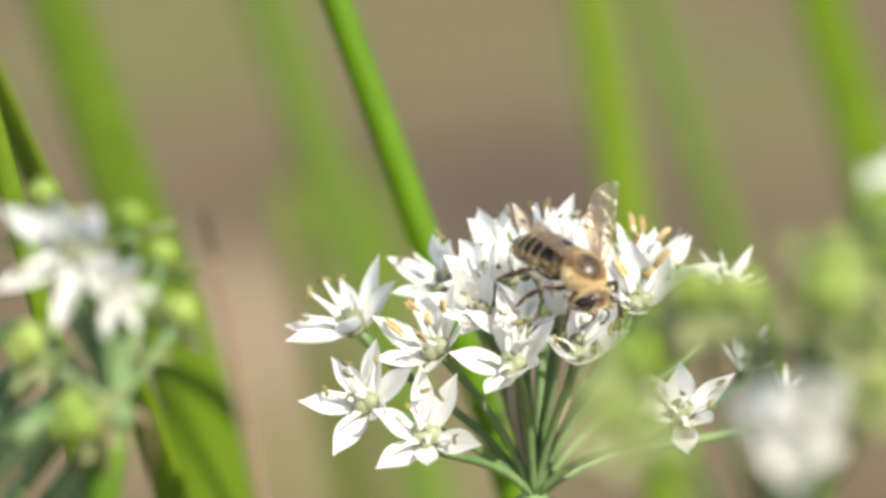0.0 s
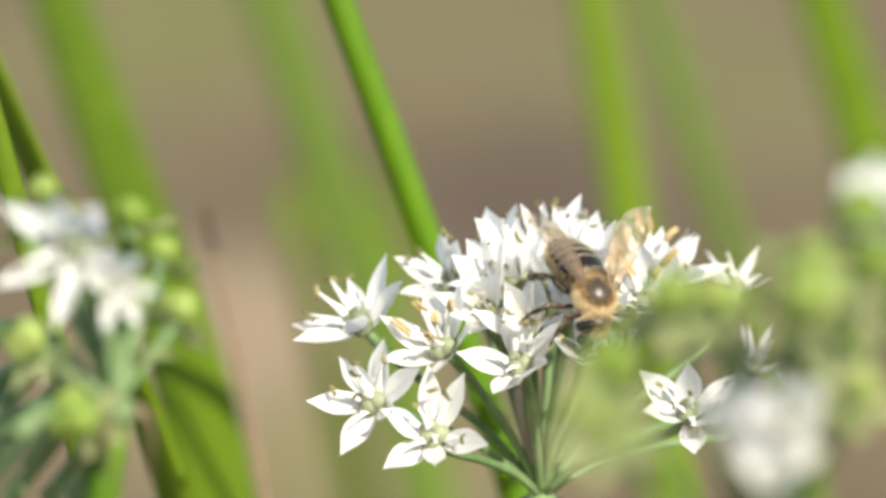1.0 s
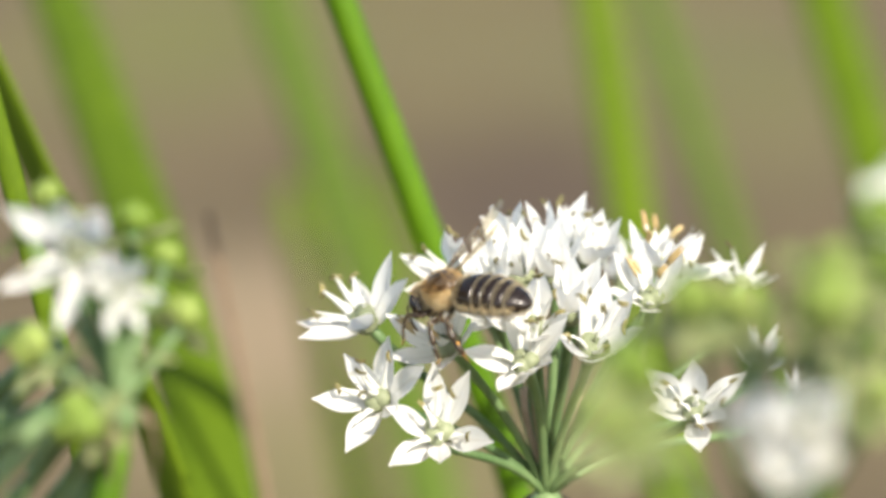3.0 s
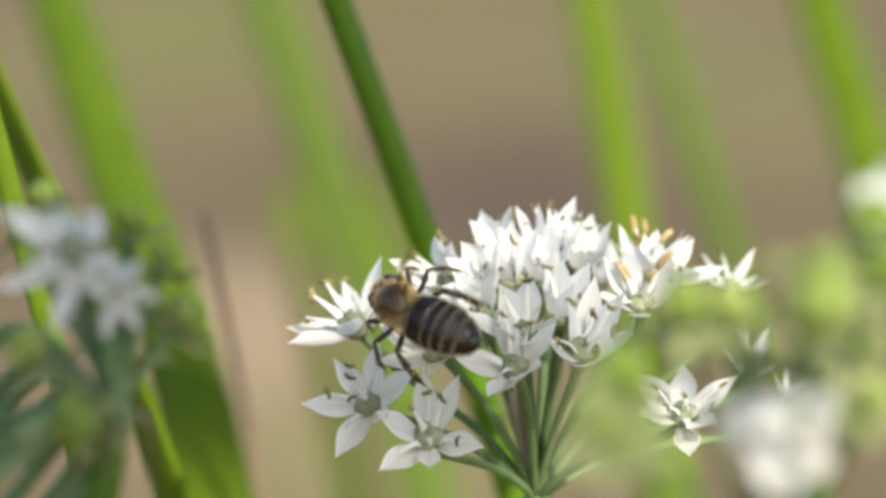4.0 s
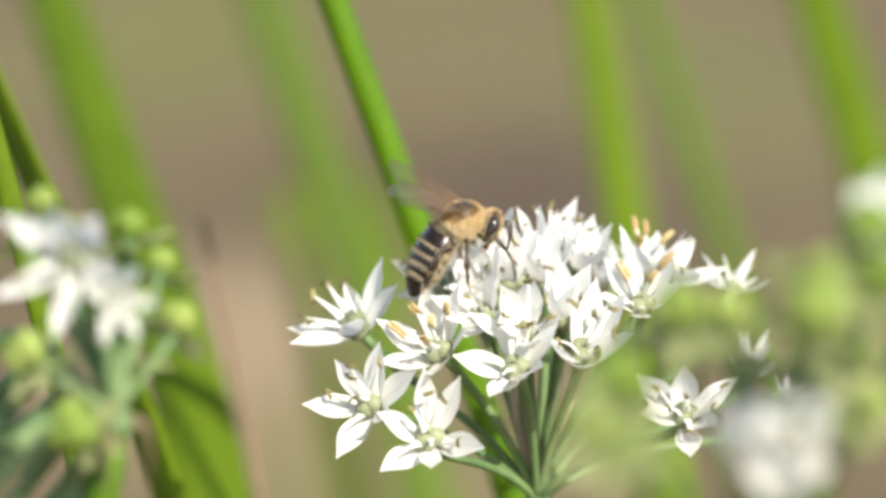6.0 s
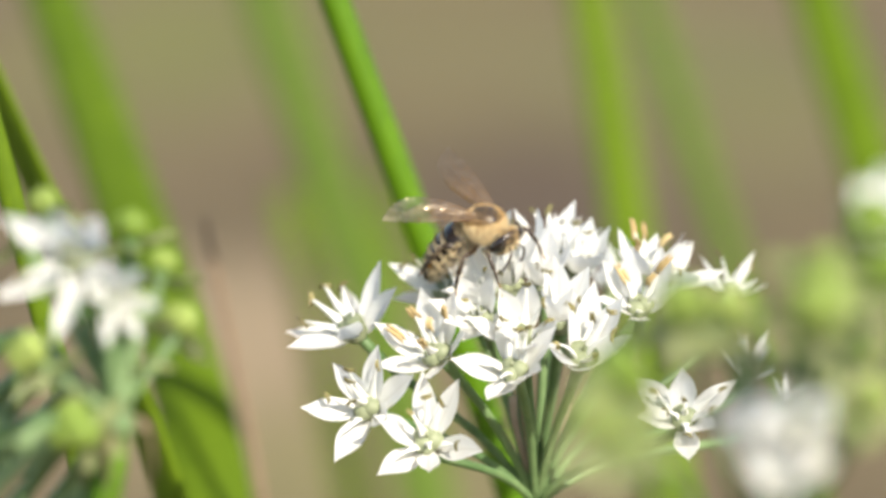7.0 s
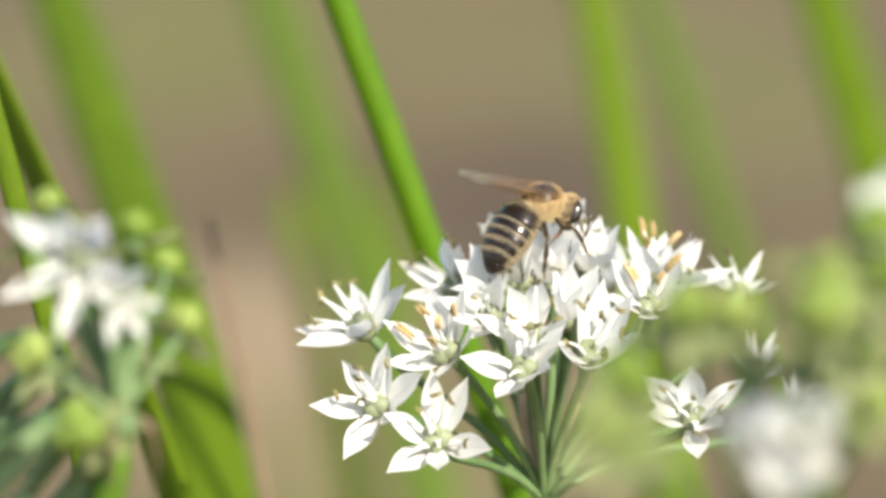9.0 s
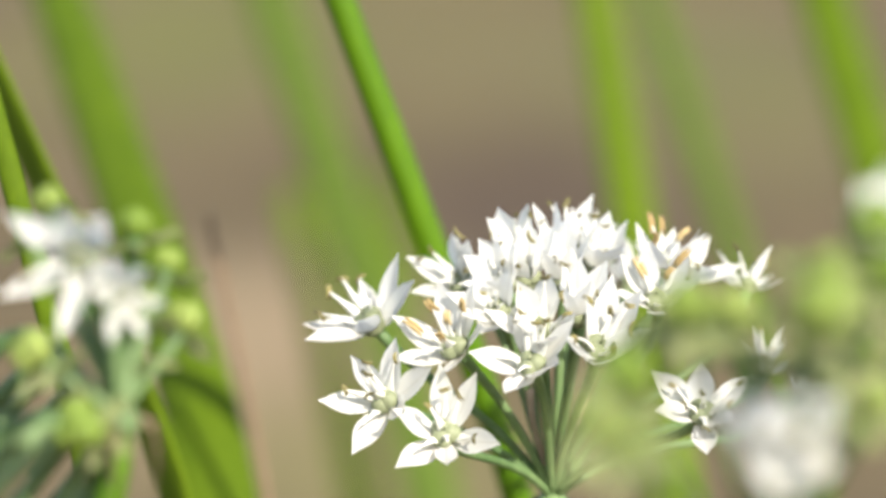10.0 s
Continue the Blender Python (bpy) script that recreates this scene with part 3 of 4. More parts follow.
# ---- the honeybee ----
AMBER = material("amber_chitin", (0.07, 0.045, 0.022), (0.17, 0.105, 0.045), 700.0, 0.38, 0.00002, 6.0, coat=0.2)
TERGITE = material("brown_black_tergite", (0.007, 0.0045, 0.003), (0.022, 0.0125, 0.007), 260.0, 0.27, 0.00002, 5.0)
LEG = material("leg_chitin", (0.012, 0.008, 0.005), (0.045, 0.025, 0.012), 900.0, 0.35, 0.00002)
TARSUS = material("tarsus_chitin", (0.16, 0.075, 0.022), (0.34, 0.17, 0.05), 900.0, 0.45)
FUR = material("tan_fur", (0.68, 0.54, 0.30), (0.98, 0.88, 0.62), 1800.0, 0.75, translucent=0.45)
GOLD_FUR = material("golden_fur", (0.46, 0.31, 0.13), (0.90, 0.69, 0.39), 1800.0, 0.75, translucent=0.45)
PALE_FUR = material("pale_fur", (0.33, 0.28, 0.19), (0.52, 0.45, 0.31), 1100.0, 0.8, translucent=0.3)
EYE = material("compound_eye", (0.006, 0.004, 0.003), (0.018, 0.011, 0.008), 3000.0, 0.16, 0.00001, coat=0.5)
VEIN = material("wing_vein", (0.07, 0.042, 0.022), (0.17, 0.105, 0.06), 800.0, 0.45)
HIDE = material("furred_hide", (0.40, 0.30, 0.15), (0.60, 0.47, 0.26), 1200.0, 0.8)
BAND = material("pale_band", (0.13, 0.105, 0.07), (0.28, 0.24, 0.17), 1500.0, 0.7, 0.00003)
SCUTUM = material("bare_scutum", (0.022, 0.015, 0.010), (0.062, 0.042, 0.026), 900.0, 0.36, 0.00003)
POLLEN = material("pollen_load", (0.42, 0.20, 0.03), (0.62, 0.32, 0.06), 2500.0, 0.9, 0.0001)


def membrane():
    """Clear, faintly amber wing skin with a broken gloss."""
    m = bpy.data.materials.new("wing_membrane")
    m.use_nodes = True
    nodes, links = m.node_tree.nodes, m.node_tree.links
    clear = nodes.new("ShaderNodeBsdfTransparent")
    clear.inputs["Color"].default_value = (0.91, 0.86, 0.76, 1)
    body = nodes["Principled BSDF"]
    body.inputs["Base Color"].default_value = (0.34, 0.20, 0.08, 1)
    body.inputs["Roughness"].default_value = 0.16
    body.inputs["Specular IOR Level"].default_value = 0.9
    ripple = nodes.new("ShaderNodeTexNoise")
    ripple.inputs["Scale"].default_value = 650.0
    place = nodes.new("ShaderNodeTexCoord")
    links.new(place.outputs["Object"], ripple.inputs["Vector"])
    relief = nodes.new("ShaderNodeBump")
    relief.inputs["Strength"].default_value = 0.8
    relief.inputs["Distance"].default_value = 0.0005
    links.new(ripple.outputs["Fac"], relief.inputs["Height"])
    links.new(relief.outputs["Normal"], body.inputs["Normal"])
    gloss = nodes.new("ShaderNodeBsdfGlossy")
    gloss.inputs["Roughness"].default_value = 0.24
    gloss.inputs["Color"].default_value = (1.0, 0.91, 0.78, 1)
    links.new(relief.outputs["Normal"], gloss.inputs["Normal"])
    sheen = nodes.new("ShaderNodeMixShader")
    sheen.inputs[0].default_value = 0.12
    links.new(clear.outputs[0], sheen.inputs[1])
    links.new(gloss.outputs[0], sheen.inputs[2])
    both = nodes.new("ShaderNodeMixShader")
    away = nodes.new("ShaderNodeSeparateXYZ")
    links.new(place.outputs["Object"], away.inputs[0])
    span = nodes.new("ShaderNodeMath")
    span.operation = "ABSOLUTE"
    links.new(away.outputs["Y"], span.inputs[0])
    amber = nodes.new("ShaderNodeMapRange")
    amber.inputs["From Min"].default_value, amber.inputs["From Max"].default_value = 0.0005, 0.0055
    amber.inputs["To Min"].default_value, amber.inputs["To Max"].default_value = 0.10, 0.025
    links.new(span.outputs[0], amber.inputs["Value"])
    links.new(amber.outputs["Result"], both.inputs[0])
    links.new(sheen.outputs[0], both.inputs[1])
    links.new(body.outputs[0], both.inputs[2])
    links.new(both.outputs[0], nodes["Material Output"].inputs["Surface"])
    return m


MEMBRANE = membrane()
MM = 0.00105
WAIST = Vector((-1.50, 0, -0.25)) * MM
NECK = Vector((1.65, 0, -0.3)) * MM


def hairs(spots, length, radius=0.022, lean=(-0.5, 0, 0), seed=1, jitter=0.35):
    """Fine tapered hairs, three-sided, at spots of (place, normal), in millimetres."""
    rng = random.Random(seed)
    verts, faces = [], []
    for p, n in spots:
        d = (n + Vector(lean) * rng.uniform(0.2, 0.8) + Vector((rng.gauss(0, jitter), rng.gauss(0, jitter), rng.gauss(0, jitter)))).normalized()
        s = d.orthogonal().normalized()
        t = d.cross(s)
        h = length * rng.uniform(0.6, 1.2)
        bend = Vector((rng.gauss(0, 0.1), rng.gauss(0, 0.1), -0.05)) * h
        k = len(verts)
        base = p - n * 0.05
        mid, tip = base + d * h * 0.55, base + d * h + bend
        for q, r in ((base, radius), (mid, radius * 0.75)):
            for j in range(3):
                a = 2.0944 * j
                verts.append((q + s * math.cos(a) * r + t * math.sin(a) * r) * MM)
        verts.append(tip * MM)
        for j in range(3):
            i = (j + 1) % 3
            faces.append((k + j, k + i, k + 3 + i, k + 3 + j))
            faces.append((k + 3 + j, k + 3 + i, k + 6))
    return verts, faces


def fur(name, spots, length, mat, parent, label="", **more):
    verts, faces = hairs(spots, length, **more)
    data = bpy.data.meshes.new(name)
    data.from_pydata(verts, [], faces)
    data.materials.append(mat)
    ob = hang(name, data, parent, label)
    return tagged(ob, kind="stuff")


def egg_spots(centre, size, count, keep, seed):
    """Spots spread over an egg shape, those for which keep(unit) holds."""
    rng = random.Random(seed)
    spots = []
    while len(spots) < count:
        v = Vector((rng.gauss(0, 1), rng.gauss(0, 1), rng.gauss(0, 1))).normalized()
        if keep(v, rng):
            n = Vector((v.x / size[0], v.y / size[1], v.z / size[2])).normalized()
            spots.append((Vector(centre) + Vector((v.x * size[0], v.y * size[1], v.z * size[2])), n))
    return spots


def shell(profile, sides=20):
    """A lofted body ring by ring: rows of x, centre height, half width, half height, in millimetres."""
    bm = bmesh.new()
    rings = []
    for x, z, w, h in profile:
        rings.append([bm.verts.new(Vector((x, w * math.cos(2 * math.pi * j / sides), z + h * math.sin(2 * math.pi * j / sides) * (0.86 if j > sides / 2 else 1.0))) * MM) for j in range(sides)])
    for u, v in zip(rings, rings[1:]):
        for j in range(sides):
            bm.faces.new((u[j], v[j], v[(j + 1) % sides], u[(j + 1) % sides]))
    bm.faces.new(rings[0])
    bm.faces.new(rings[-1][::-1])
    bmesh.ops.recalc_face_normals(bm, faces=bm.faces[:])
    return bm


ABDOMEN_LENGTH = 7.4


def belly(s):
    """Half width and half height of the abdomen at s from 0 (waist) to 1 (tip)."""
    w = 2.28 * (math.sin(math.pi * min(1.0, 0.22 + 0.58 * s ** 0.8)) ** 0.9) * (1 - max(0, s - 0.55) ** 2 * 2.4) * math.sqrt(1 - (max(0, s - 0.88) / 0.13) ** 2)
    if s < 0.1:
        w *= 0.55 + 4.5 * s
    return max(w, 0.15), max(w * 0.73, 0.14)


def sag(s):
    return -0.15 - 0.9 * s * s


def build_bee():
    bee = new("honeybee")
    tagged(bee, "honeybee with tan fur and dark-banded abdomen feeding on white florets", "insect")
    bm = bmesh.new()
    ball(bm, (0, 0, 0), (1.88 * MM, 1.78 * MM, 1.70 * MM), 24, 16)
    thorax = part("thorax", bm, HIDE, bee, "domed thorax under tan fur")
    bm = ball(bmesh.new(), (0, 0, 0), (1.90 * MM, 1.80 * MM, 1.72 * MM), 32, 24)
    bmesh.ops.delete(bm, geom=[v for v in bm.verts if v.co.z < 0.6 * MM], context="VERTS")
    part("scutum", bm, SCUTUM, thorax, "bare dark back of the thorax")
    bm = ball(bmesh.new(), (-1.35 * MM, 0, 0.65 * MM), (0.65 * MM, 0.9 * MM, 0.55 * MM), 14, 8)
    part("scutellum", bm, AMBER, thorax)
    def bald(v, r):
        """Fur all round, thinning out over the middle of the back."""
        reach = (v.y / 0.80) ** 2 + ((v.x - 0.05) / 0.88) ** 2
        return v.z < 0.2 or reach > 1.0 or r.random() < 0.05 + 0.5 * reach ** 2

    low = lambda v, r: v.z < 0.30
    rim = lambda v, r: v.z >= 0.30 and bald(v, r)
    fur("thorax_fur", egg_spots((0, 0, 0), (1.88, 1.78, 1.70), 6000, low, 2), 0.56, FUR, thorax, "long tan fur on the flanks", lean=(-0.25, 0, -0.2), seed=3, radius=0.018, jitter=0.42)
    fur("fur_collar", egg_spots((0, 0, 0), (1.88, 1.78, 1.70), 1500, rim, 12), 0.46, GOLD_FUR, thorax, "golden brown fur collar", lean=(-0.2, 0, 0.5), seed=13, radius=0.018, jitter=0.38)

    # abdomen, hinged at the waist
    prof = []
    for i in range(19):
        s = i / 18
        w, h = belly(s)
        prof.append((-s * ABDOMEN_LENGTH, sag(s), w * 0.97, h * 0.97))
    abdomen = part("abdomen", shell(prof), AMBER, bee, "dark abdomen with pale hair bands", Matrix.Translation(WAIST))
    cuts = [0.02, 0.33, 0.465, 0.60, 0.735, 0.90, 1.0]
    for i in range(6):
        a, b = cuts[i], cuts[i + 1]
        rows = []
        for j in range(7):
            s = a + (b - a) * j / 6
            w, h = belly(s)
            lift = 1.0 + 0.035 * (j / 6) + (0.012 if j else 0)
            rows.append((-s * ABDOMEN_LENGTH, sag(s), w * lift, h * lift))
        part("tergite", shell(rows), TERGITE, abdomen)
    rng = random.Random(9)
    for i in (1, 2, 3, 4):
        wide = (0.028, 0.040, 0.050, 0.052)[i - 1]
        a = cuts[i]
        spots = []
        for _ in range(int(14000 * wide)):
            t = rng.uniform(-0.5, math.pi + 0.5)
            s = a + rng.uniform(0.0, wide) + 0.010 * math.sin(3 * t + i)
            w, h = belly(s)
            n = Vector((0, math.cos(t), math.sin(t)))
            spots.append((Vector((-s * ABDOMEN_LENGTH, w * 1.025 * n.y, sag(s) + h * 1.025 * n.z)), n))
        rows = []
        for j in range(5):
            s = a + 0.005 + wide * j / 4
            w, h = belly(s)
            lift = 1.018
            rows.append((-s * ABDOMEN_LENGTH, sag(s), w * lift, h * lift))
        part("pale_band", shell(rows), BAND, abdomen, "pale tan band")
        fur("hair_band", spots, 0.34, PALE_FUR, abdomen, "pale tan hair band", lean=(-2.6, 0, 0), radius=0.018, seed=20 + i, jitter=0.5)
    spots = []
    for _ in range(2400):
        s = rng.uniform(0.0, 0.13) if rng.random() < 0.5 else rng.uniform(0.05, 0.95)
        low = s > 0.12
        t = rng.uniform(math.pi + 0.25, 2 * math.pi - 0.25) if low else rng.uniform(0, 2 * math.pi)
        w, h = belly(s)
        n = Vector((0.2, math.cos(t), math.sin(t)))
        spots.append((Vector((-s * ABDOMEN_LENGTH, w * n.y * 0.98, sag(s) + h * n.z * (0.86 if low else 1.0))), n.normalized()))
    fur("belly_fur", spots, 0.55, PALE_FUR, abdomen, lean=(-0.7, 0, 0), seed=31)
    spots = []
    for _ in range(1000):
        s = rng.uniform(0.03, 0.86)
        t = rng.choice((0.0, math.pi)) + rng.gauss(0, 0.13) if s > 0.16 else rng.uniform(-0.2, math.pi + 0.2)
        w, h = belly(s)
        n = Vector((0, math.cos(t), math.sin(t)))
        spots.append((Vector((-s * ABDOMEN_LENGTH, w * 1.03 * n.y, sag(s) + h * 1.03 * n.z)), n))
    fur("flank_fringe", spots, 0.32, FUR, abdomen, "pale golden fringe", lean=(-0.9, 0, 0), seed=33, radius=0.016)

    # head, hinged at the neck
    bm = bmesh.new()
    ball(bm, (1.05 * MM, 0, -0.25 * MM), (0.95 * MM, 1.66 * MM, 1.48 * MM), 18, 12)
    ball(bm, (1.35 * MM, 0, -1.2 * MM), (0.66 * MM, 0.9 * MM, 0.95 * MM), 12, 8)
    head = part("head", bm, SCUTUM, bee, "dark furry head", Matrix.Translation(NECK))
    for side in (-1, 1):
        turn = Matrix.Rotation(radians(side * 22), 4, "X") @ Matrix.Rotation(radians(side * 28), 4, "Z")
        part("eye", ball(bmesh.new(), (1.12 * MM, side * 1.36 * MM, 0.0 * MM), (0.62 * MM, 0.46 * MM, 1.10 * MM), 16, 12, turn), EYE, head, "glossy black compound eye")
        pts = [Vector(p) * MM for p in ((1.75, side * 0.35, 0.0), (2.5, side * 0.75, 0.35), (2.75, side * 0.9, 0.15), (3.05, side * 1.15, -0.6), (3.2, side * 1.3, -1.4), (3.2, side * 1.35, -1.9))]
        part("antenna", tube(pts, [0.10 * MM, 0.09 * MM, 0.12 * MM, 0.12 * MM, 0.12 * MM, 0.07 * MM], 6), LEG, head)
    pts = [Vector(p) * MM for p in ((1.3, 0, -1.7), (1.35, 0, -2.5), (1.1, 0, -3.3), (0.9, 0, -3.9))]
    part("proboscis", tube(pts, [0.28 * MM, 0.2 * MM, 0.12 * MM, 0.05 * MM], 6), TARSUS, head, "amber tongue")
    face = lambda v, r: (abs(v.y) < 0.5 and v.z < 0.45) or v.x < -0.2
    fur("head_fur", egg_spots((1.05, 0, -0.25), (0.95, 1.64, 1.48), 1300, face, 6), 0.38, FUR, head, seed=7, lean=(0.1, 0, 0), radius=0.02)
    crown = lambda v, r: abs(v.y) < 0.5 and v.z >= 0.45
    fur("crown_fur", egg_spots((1.05, 0, -0.25), (0.95, 1.64, 1.48), 260, crown, 16), 0.30, GOLD_FUR, head, seed=17, lean=(0.2, 0, 0), radius=0.018)

    # wings
    def wing(name, length, chord, hinge, side, veins):
        bm = bmesh.new()
        n = 14
        rows = []
        for i in range(n + 1):
            s = i / n
            half = chord * (0.10 + 0.90 * math.sin(math.pi * min(1, 0.03 + s * 0.80)) ** 0.9) * math.sqrt(max(0.0, 1 - max(0.0, s - 0.72) ** 2 / 0.0790))
            lead = 0.12 * chord * math.sin(math.pi * s)
            row = []
            for j in range(6):
                c = j / 5
                wave = 0.06 * math.sin(c * 9 + s * 3) * (1 - s)
                row.append(Vector((lead - c * max(half, 0.05), side * s * length, wave + 0.10 * math.sin(s * 3))) * MM)
            rows.append(row)
        for k in (0.0, -0.008):
            grid = [[bm.verts.new(p + Vector((0, 0, k * MM))) for p in row] for row in rows]
            for i in range(n):
                for j in range(5):
                    bm.faces.new((grid[i][j], grid[i][j + 1], grid[i + 1][j + 1], grid[i + 1][j]))
        w = part(name, bm, MEMBRANE, bee, "clear veined wing", Matrix.Translation(Vector(hinge) * MM))
        for line in veins:
            pts = []
            for s, c in line:
                i = min(int(s * n), n - 1)
                f = s * n - i
                lo, hi = rows[i], rows[i + 1]
                u = c * 5
                j = min(int(u), 4)
                g = u - j
                pts.append((lo[j] * (1 - g) + lo[j + 1] * g) * (1 - f) + (hi[j] * (1 - g) + hi[j + 1] * g) * f)
            rad = [0.045 * MM * (1 - 0.7 * i / max(1, len(pts) - 1)) for i in range(len(pts))]
            part("vein", tube(pts, rad, 5), VEIN, w)
        return w

    fore = [[(0.02, 0), (0.2, 0), (0.4, 0), (0.6, 0), (0.75, 0.0), (0.85, 0.03)], [(0.03, 0.4), (0.25, 0.22), (0.45, 0.2), (0.6, 0.08), (0.72, 0.05)],
            [(0.05, 0.6), (0.3, 0.55), (0.5, 0.5), (0.75, 0.45), (0.88, 0.4)], [(0.3, 0.55), (0.45, 0.8), (0.6, 0.92)], [(0.45, 0.2), (0.5, 0.5)],
            [(0.6, 0.1), (0.66, 0.48)], [(0.08, 0.8), (0.3, 0.9), (0.42, 0.97)]]
    hind = [[(0.02, 0), (0.3, 0), (0.6, 0), (0.8, 0.05)], [(0.05, 0.5), (0.35, 0.4), (0.6, 0.4), (0.8, 0.45)], [(0.35, 0.4), (0.5, 0.8)]]
    wings = []
    for side in (1, -1):
        wings.append(wing("forewing", 8.8, 2.9, (0.35, side * 1.45, 1.15), side, fore))
        wings.append(wing("hindwing", 6.2, 2.0, (-0.65, side * 1.40, 0.95), side, hind))

    # legs: rows of joints in millimetres from the coxa, for the left side
    shapes = {
        "foreleg": ((1.15, 1.0, -1.35), [(0, 0, 0), (0.5, 1.1, -0.3), (1.5, 1.9, 0.2), (2.3, 2.3, -1.2), (2.6, 2.4, -2.3), (3.0, 2.5, -2.9)], (0.34, 0.40, 0.32, 0.30, 0.17, 0.08)),
        "midleg": ((0.0, 1.1, -1.5), [(0, 0, 0), (0.1, 1.4, -0.2), (0.3, 3.0, 0.3), (0.0, 4.1, -1.3), (-0.2, 4.5, -2.5), (-0.1, 4.7, -3.2)], (0.34, 0.42, 0.34, 0.38, 0.20, 0.08)),
        "hindleg": ((-1.1, 1.0, -1.4), [(0, 0, 0), (-0.5, 1.2, -0.2), (-1.4, 2.5, 0.3), (-2.5, 3.2, -1.1), (-3.5, 3.5, -2.3), (-4.1, 3.6, -3.0)], (0.36, 0.46, 0.38, 0.56, 0.36, 0.08)),
    }
    legs = []
    for name, (coxa, joints, radii) in shapes.items():
        for side in (1, -1):
            pts = [Vector((x, y * side, z)) * MM for x, y, z in joints]
            rad = [r * 0.70 * MM for r in radii]
            leg = part(name, tube([pts[0], pts[1], pts[1].lerp(pts[2], 0.5), pts[2]], [rad[0], rad[1] * 0.8, rad[1], rad[2] * 0.8], 8), LEG, bee, "",
                       Matrix.Translation(Vector((coxa[0], coxa[1] * side, coxa[2])) * MM))
            part("tibia", tube([pts[2], pts[2].lerp(pts[3], 0.35), pts[2].lerp(pts[3], 0.9), pts[3]], [rad[2] * 0.7, rad[2], rad[3], rad[3] * 0.6], 8), LEG, leg)
            part("tarsus", tube([pts[3], pts[3].lerp(pts[4], 0.3), pts[4]], [rad[3] * 0.5, rad[4] * 1.3, rad[4]], 8), LEG, leg)
            if name == "hindleg":
                part("pollen_load", ball(bmesh.new(), pts[3].lerp(pts[4], 0.35), (0.34 * MM, 0.24 * MM, 0.34 * MM), 12, 8), POLLEN, leg, "small orange pollen load")
            part("foot", tube([pts[4], pts[4].lerp(pts[5], 0.6), pts[5]], [rad[4] * 0.7, rad[5] * 1.2, rad[5]], 6), TARSUS, leg)
            spots = []
            rng = random.Random(41)
            for _ in range(150):
                k = rng.choice((0, 1, 1, 2, 2, 3))
                p = pts[k].lerp(pts[k + 1], rng.random()) / MM
                n = Vector((rng.gauss(0, 1), rng.gauss(0, 1), rng.gauss(0, 1))).normalized()
                spots.append((p + n * radii[k + 1] * 0.6, n))
            fur("leg_fur", spots, 0.35, FUR, leg, seed=50, radius=0.016, lean=(0, 0, -0.6))
            legs.append(leg)
    return bee, abdomen, head, wings, legs


bee, bee_abdomen, bee_head, bee_wings, bee_legs = build_bee()


def stand(place, forward, up):
    """A pose at place with x along forward and z as near to up as it can be."""
    x = Vector(forward).normalized()
    z = Vector(up)
    z = (z - x * z.dot(x)).normalized()
    y = z.cross(x)
    m = Matrix((x, y, z)).transposed().to_4x4()
    return Matrix.Translation(place) @ m


LEG_ROOTS = [leg.matrix_basis.translation.copy() for leg in bee_legs]


def leg_pose(k, stride, droop):
    """A leg's pose: stride swings it fore and aft, by turns from leg to leg; droop lets it hang. Degrees."""
    side = 1 if k % 2 == 0 else -1
    turn = stride * (1 if (k + k // 2) % 2 else -1)
    return Matrix.Translation(LEG_ROOTS[k]) @ Euler((radians(-side * droop), 0, radians(turn))).to_matrix().to_4x4()


def wing_pose(k, sweep, lift, twist=0.0):
    """The wings' poses: fore and hind, left then right; sweep back and lift in degrees."""
    side = 1 if k < 2 else -1
    hind = k % 2
    hinge = Vector((-0.65, side * 1.40, 0.95) if hind else (0.35, side * 1.45, 1.15)) * MM
    turn = Matrix.Rotation(radians(side * (sweep + 5 * hind)), 4, "Z") @ Matrix.Rotation(radians(side * (lift - 1 * hind)), 4, "X") @ Matrix.Rotation(radians(twist), 4, "Y")
    return Matrix.Translation(hinge) @ turn


def build_fly():
    """A small dark fly, far out of focus."""
    thing = tagged(new("fly"), "small dark fly darting over the bed", "insect")
    part("body", ball(ball(bmesh.new(), (0.0007, 0, 0), (0.0016, 0.0012, 0.0012), 14, 10), (-0.0019, 0, -0.0002), (0.0023, 0.0013, 0.0011), 14, 10), LEG, thing)
    part("head", ball(bmesh.new(), (0.0027, 0, -0.0001), (0.0008, 0.0012, 0.0010), 12, 8), EYE, thing)
    for side in (1, -1):
        bm = ball(bmesh.new(), (-0.0011, side * 0.0030, 0.0010), (0.0012, 0.0026, 0.00003), 12, 6)
        part("wing", bm, MEMBRANE, thing)
    return thing


fly = build_fly()


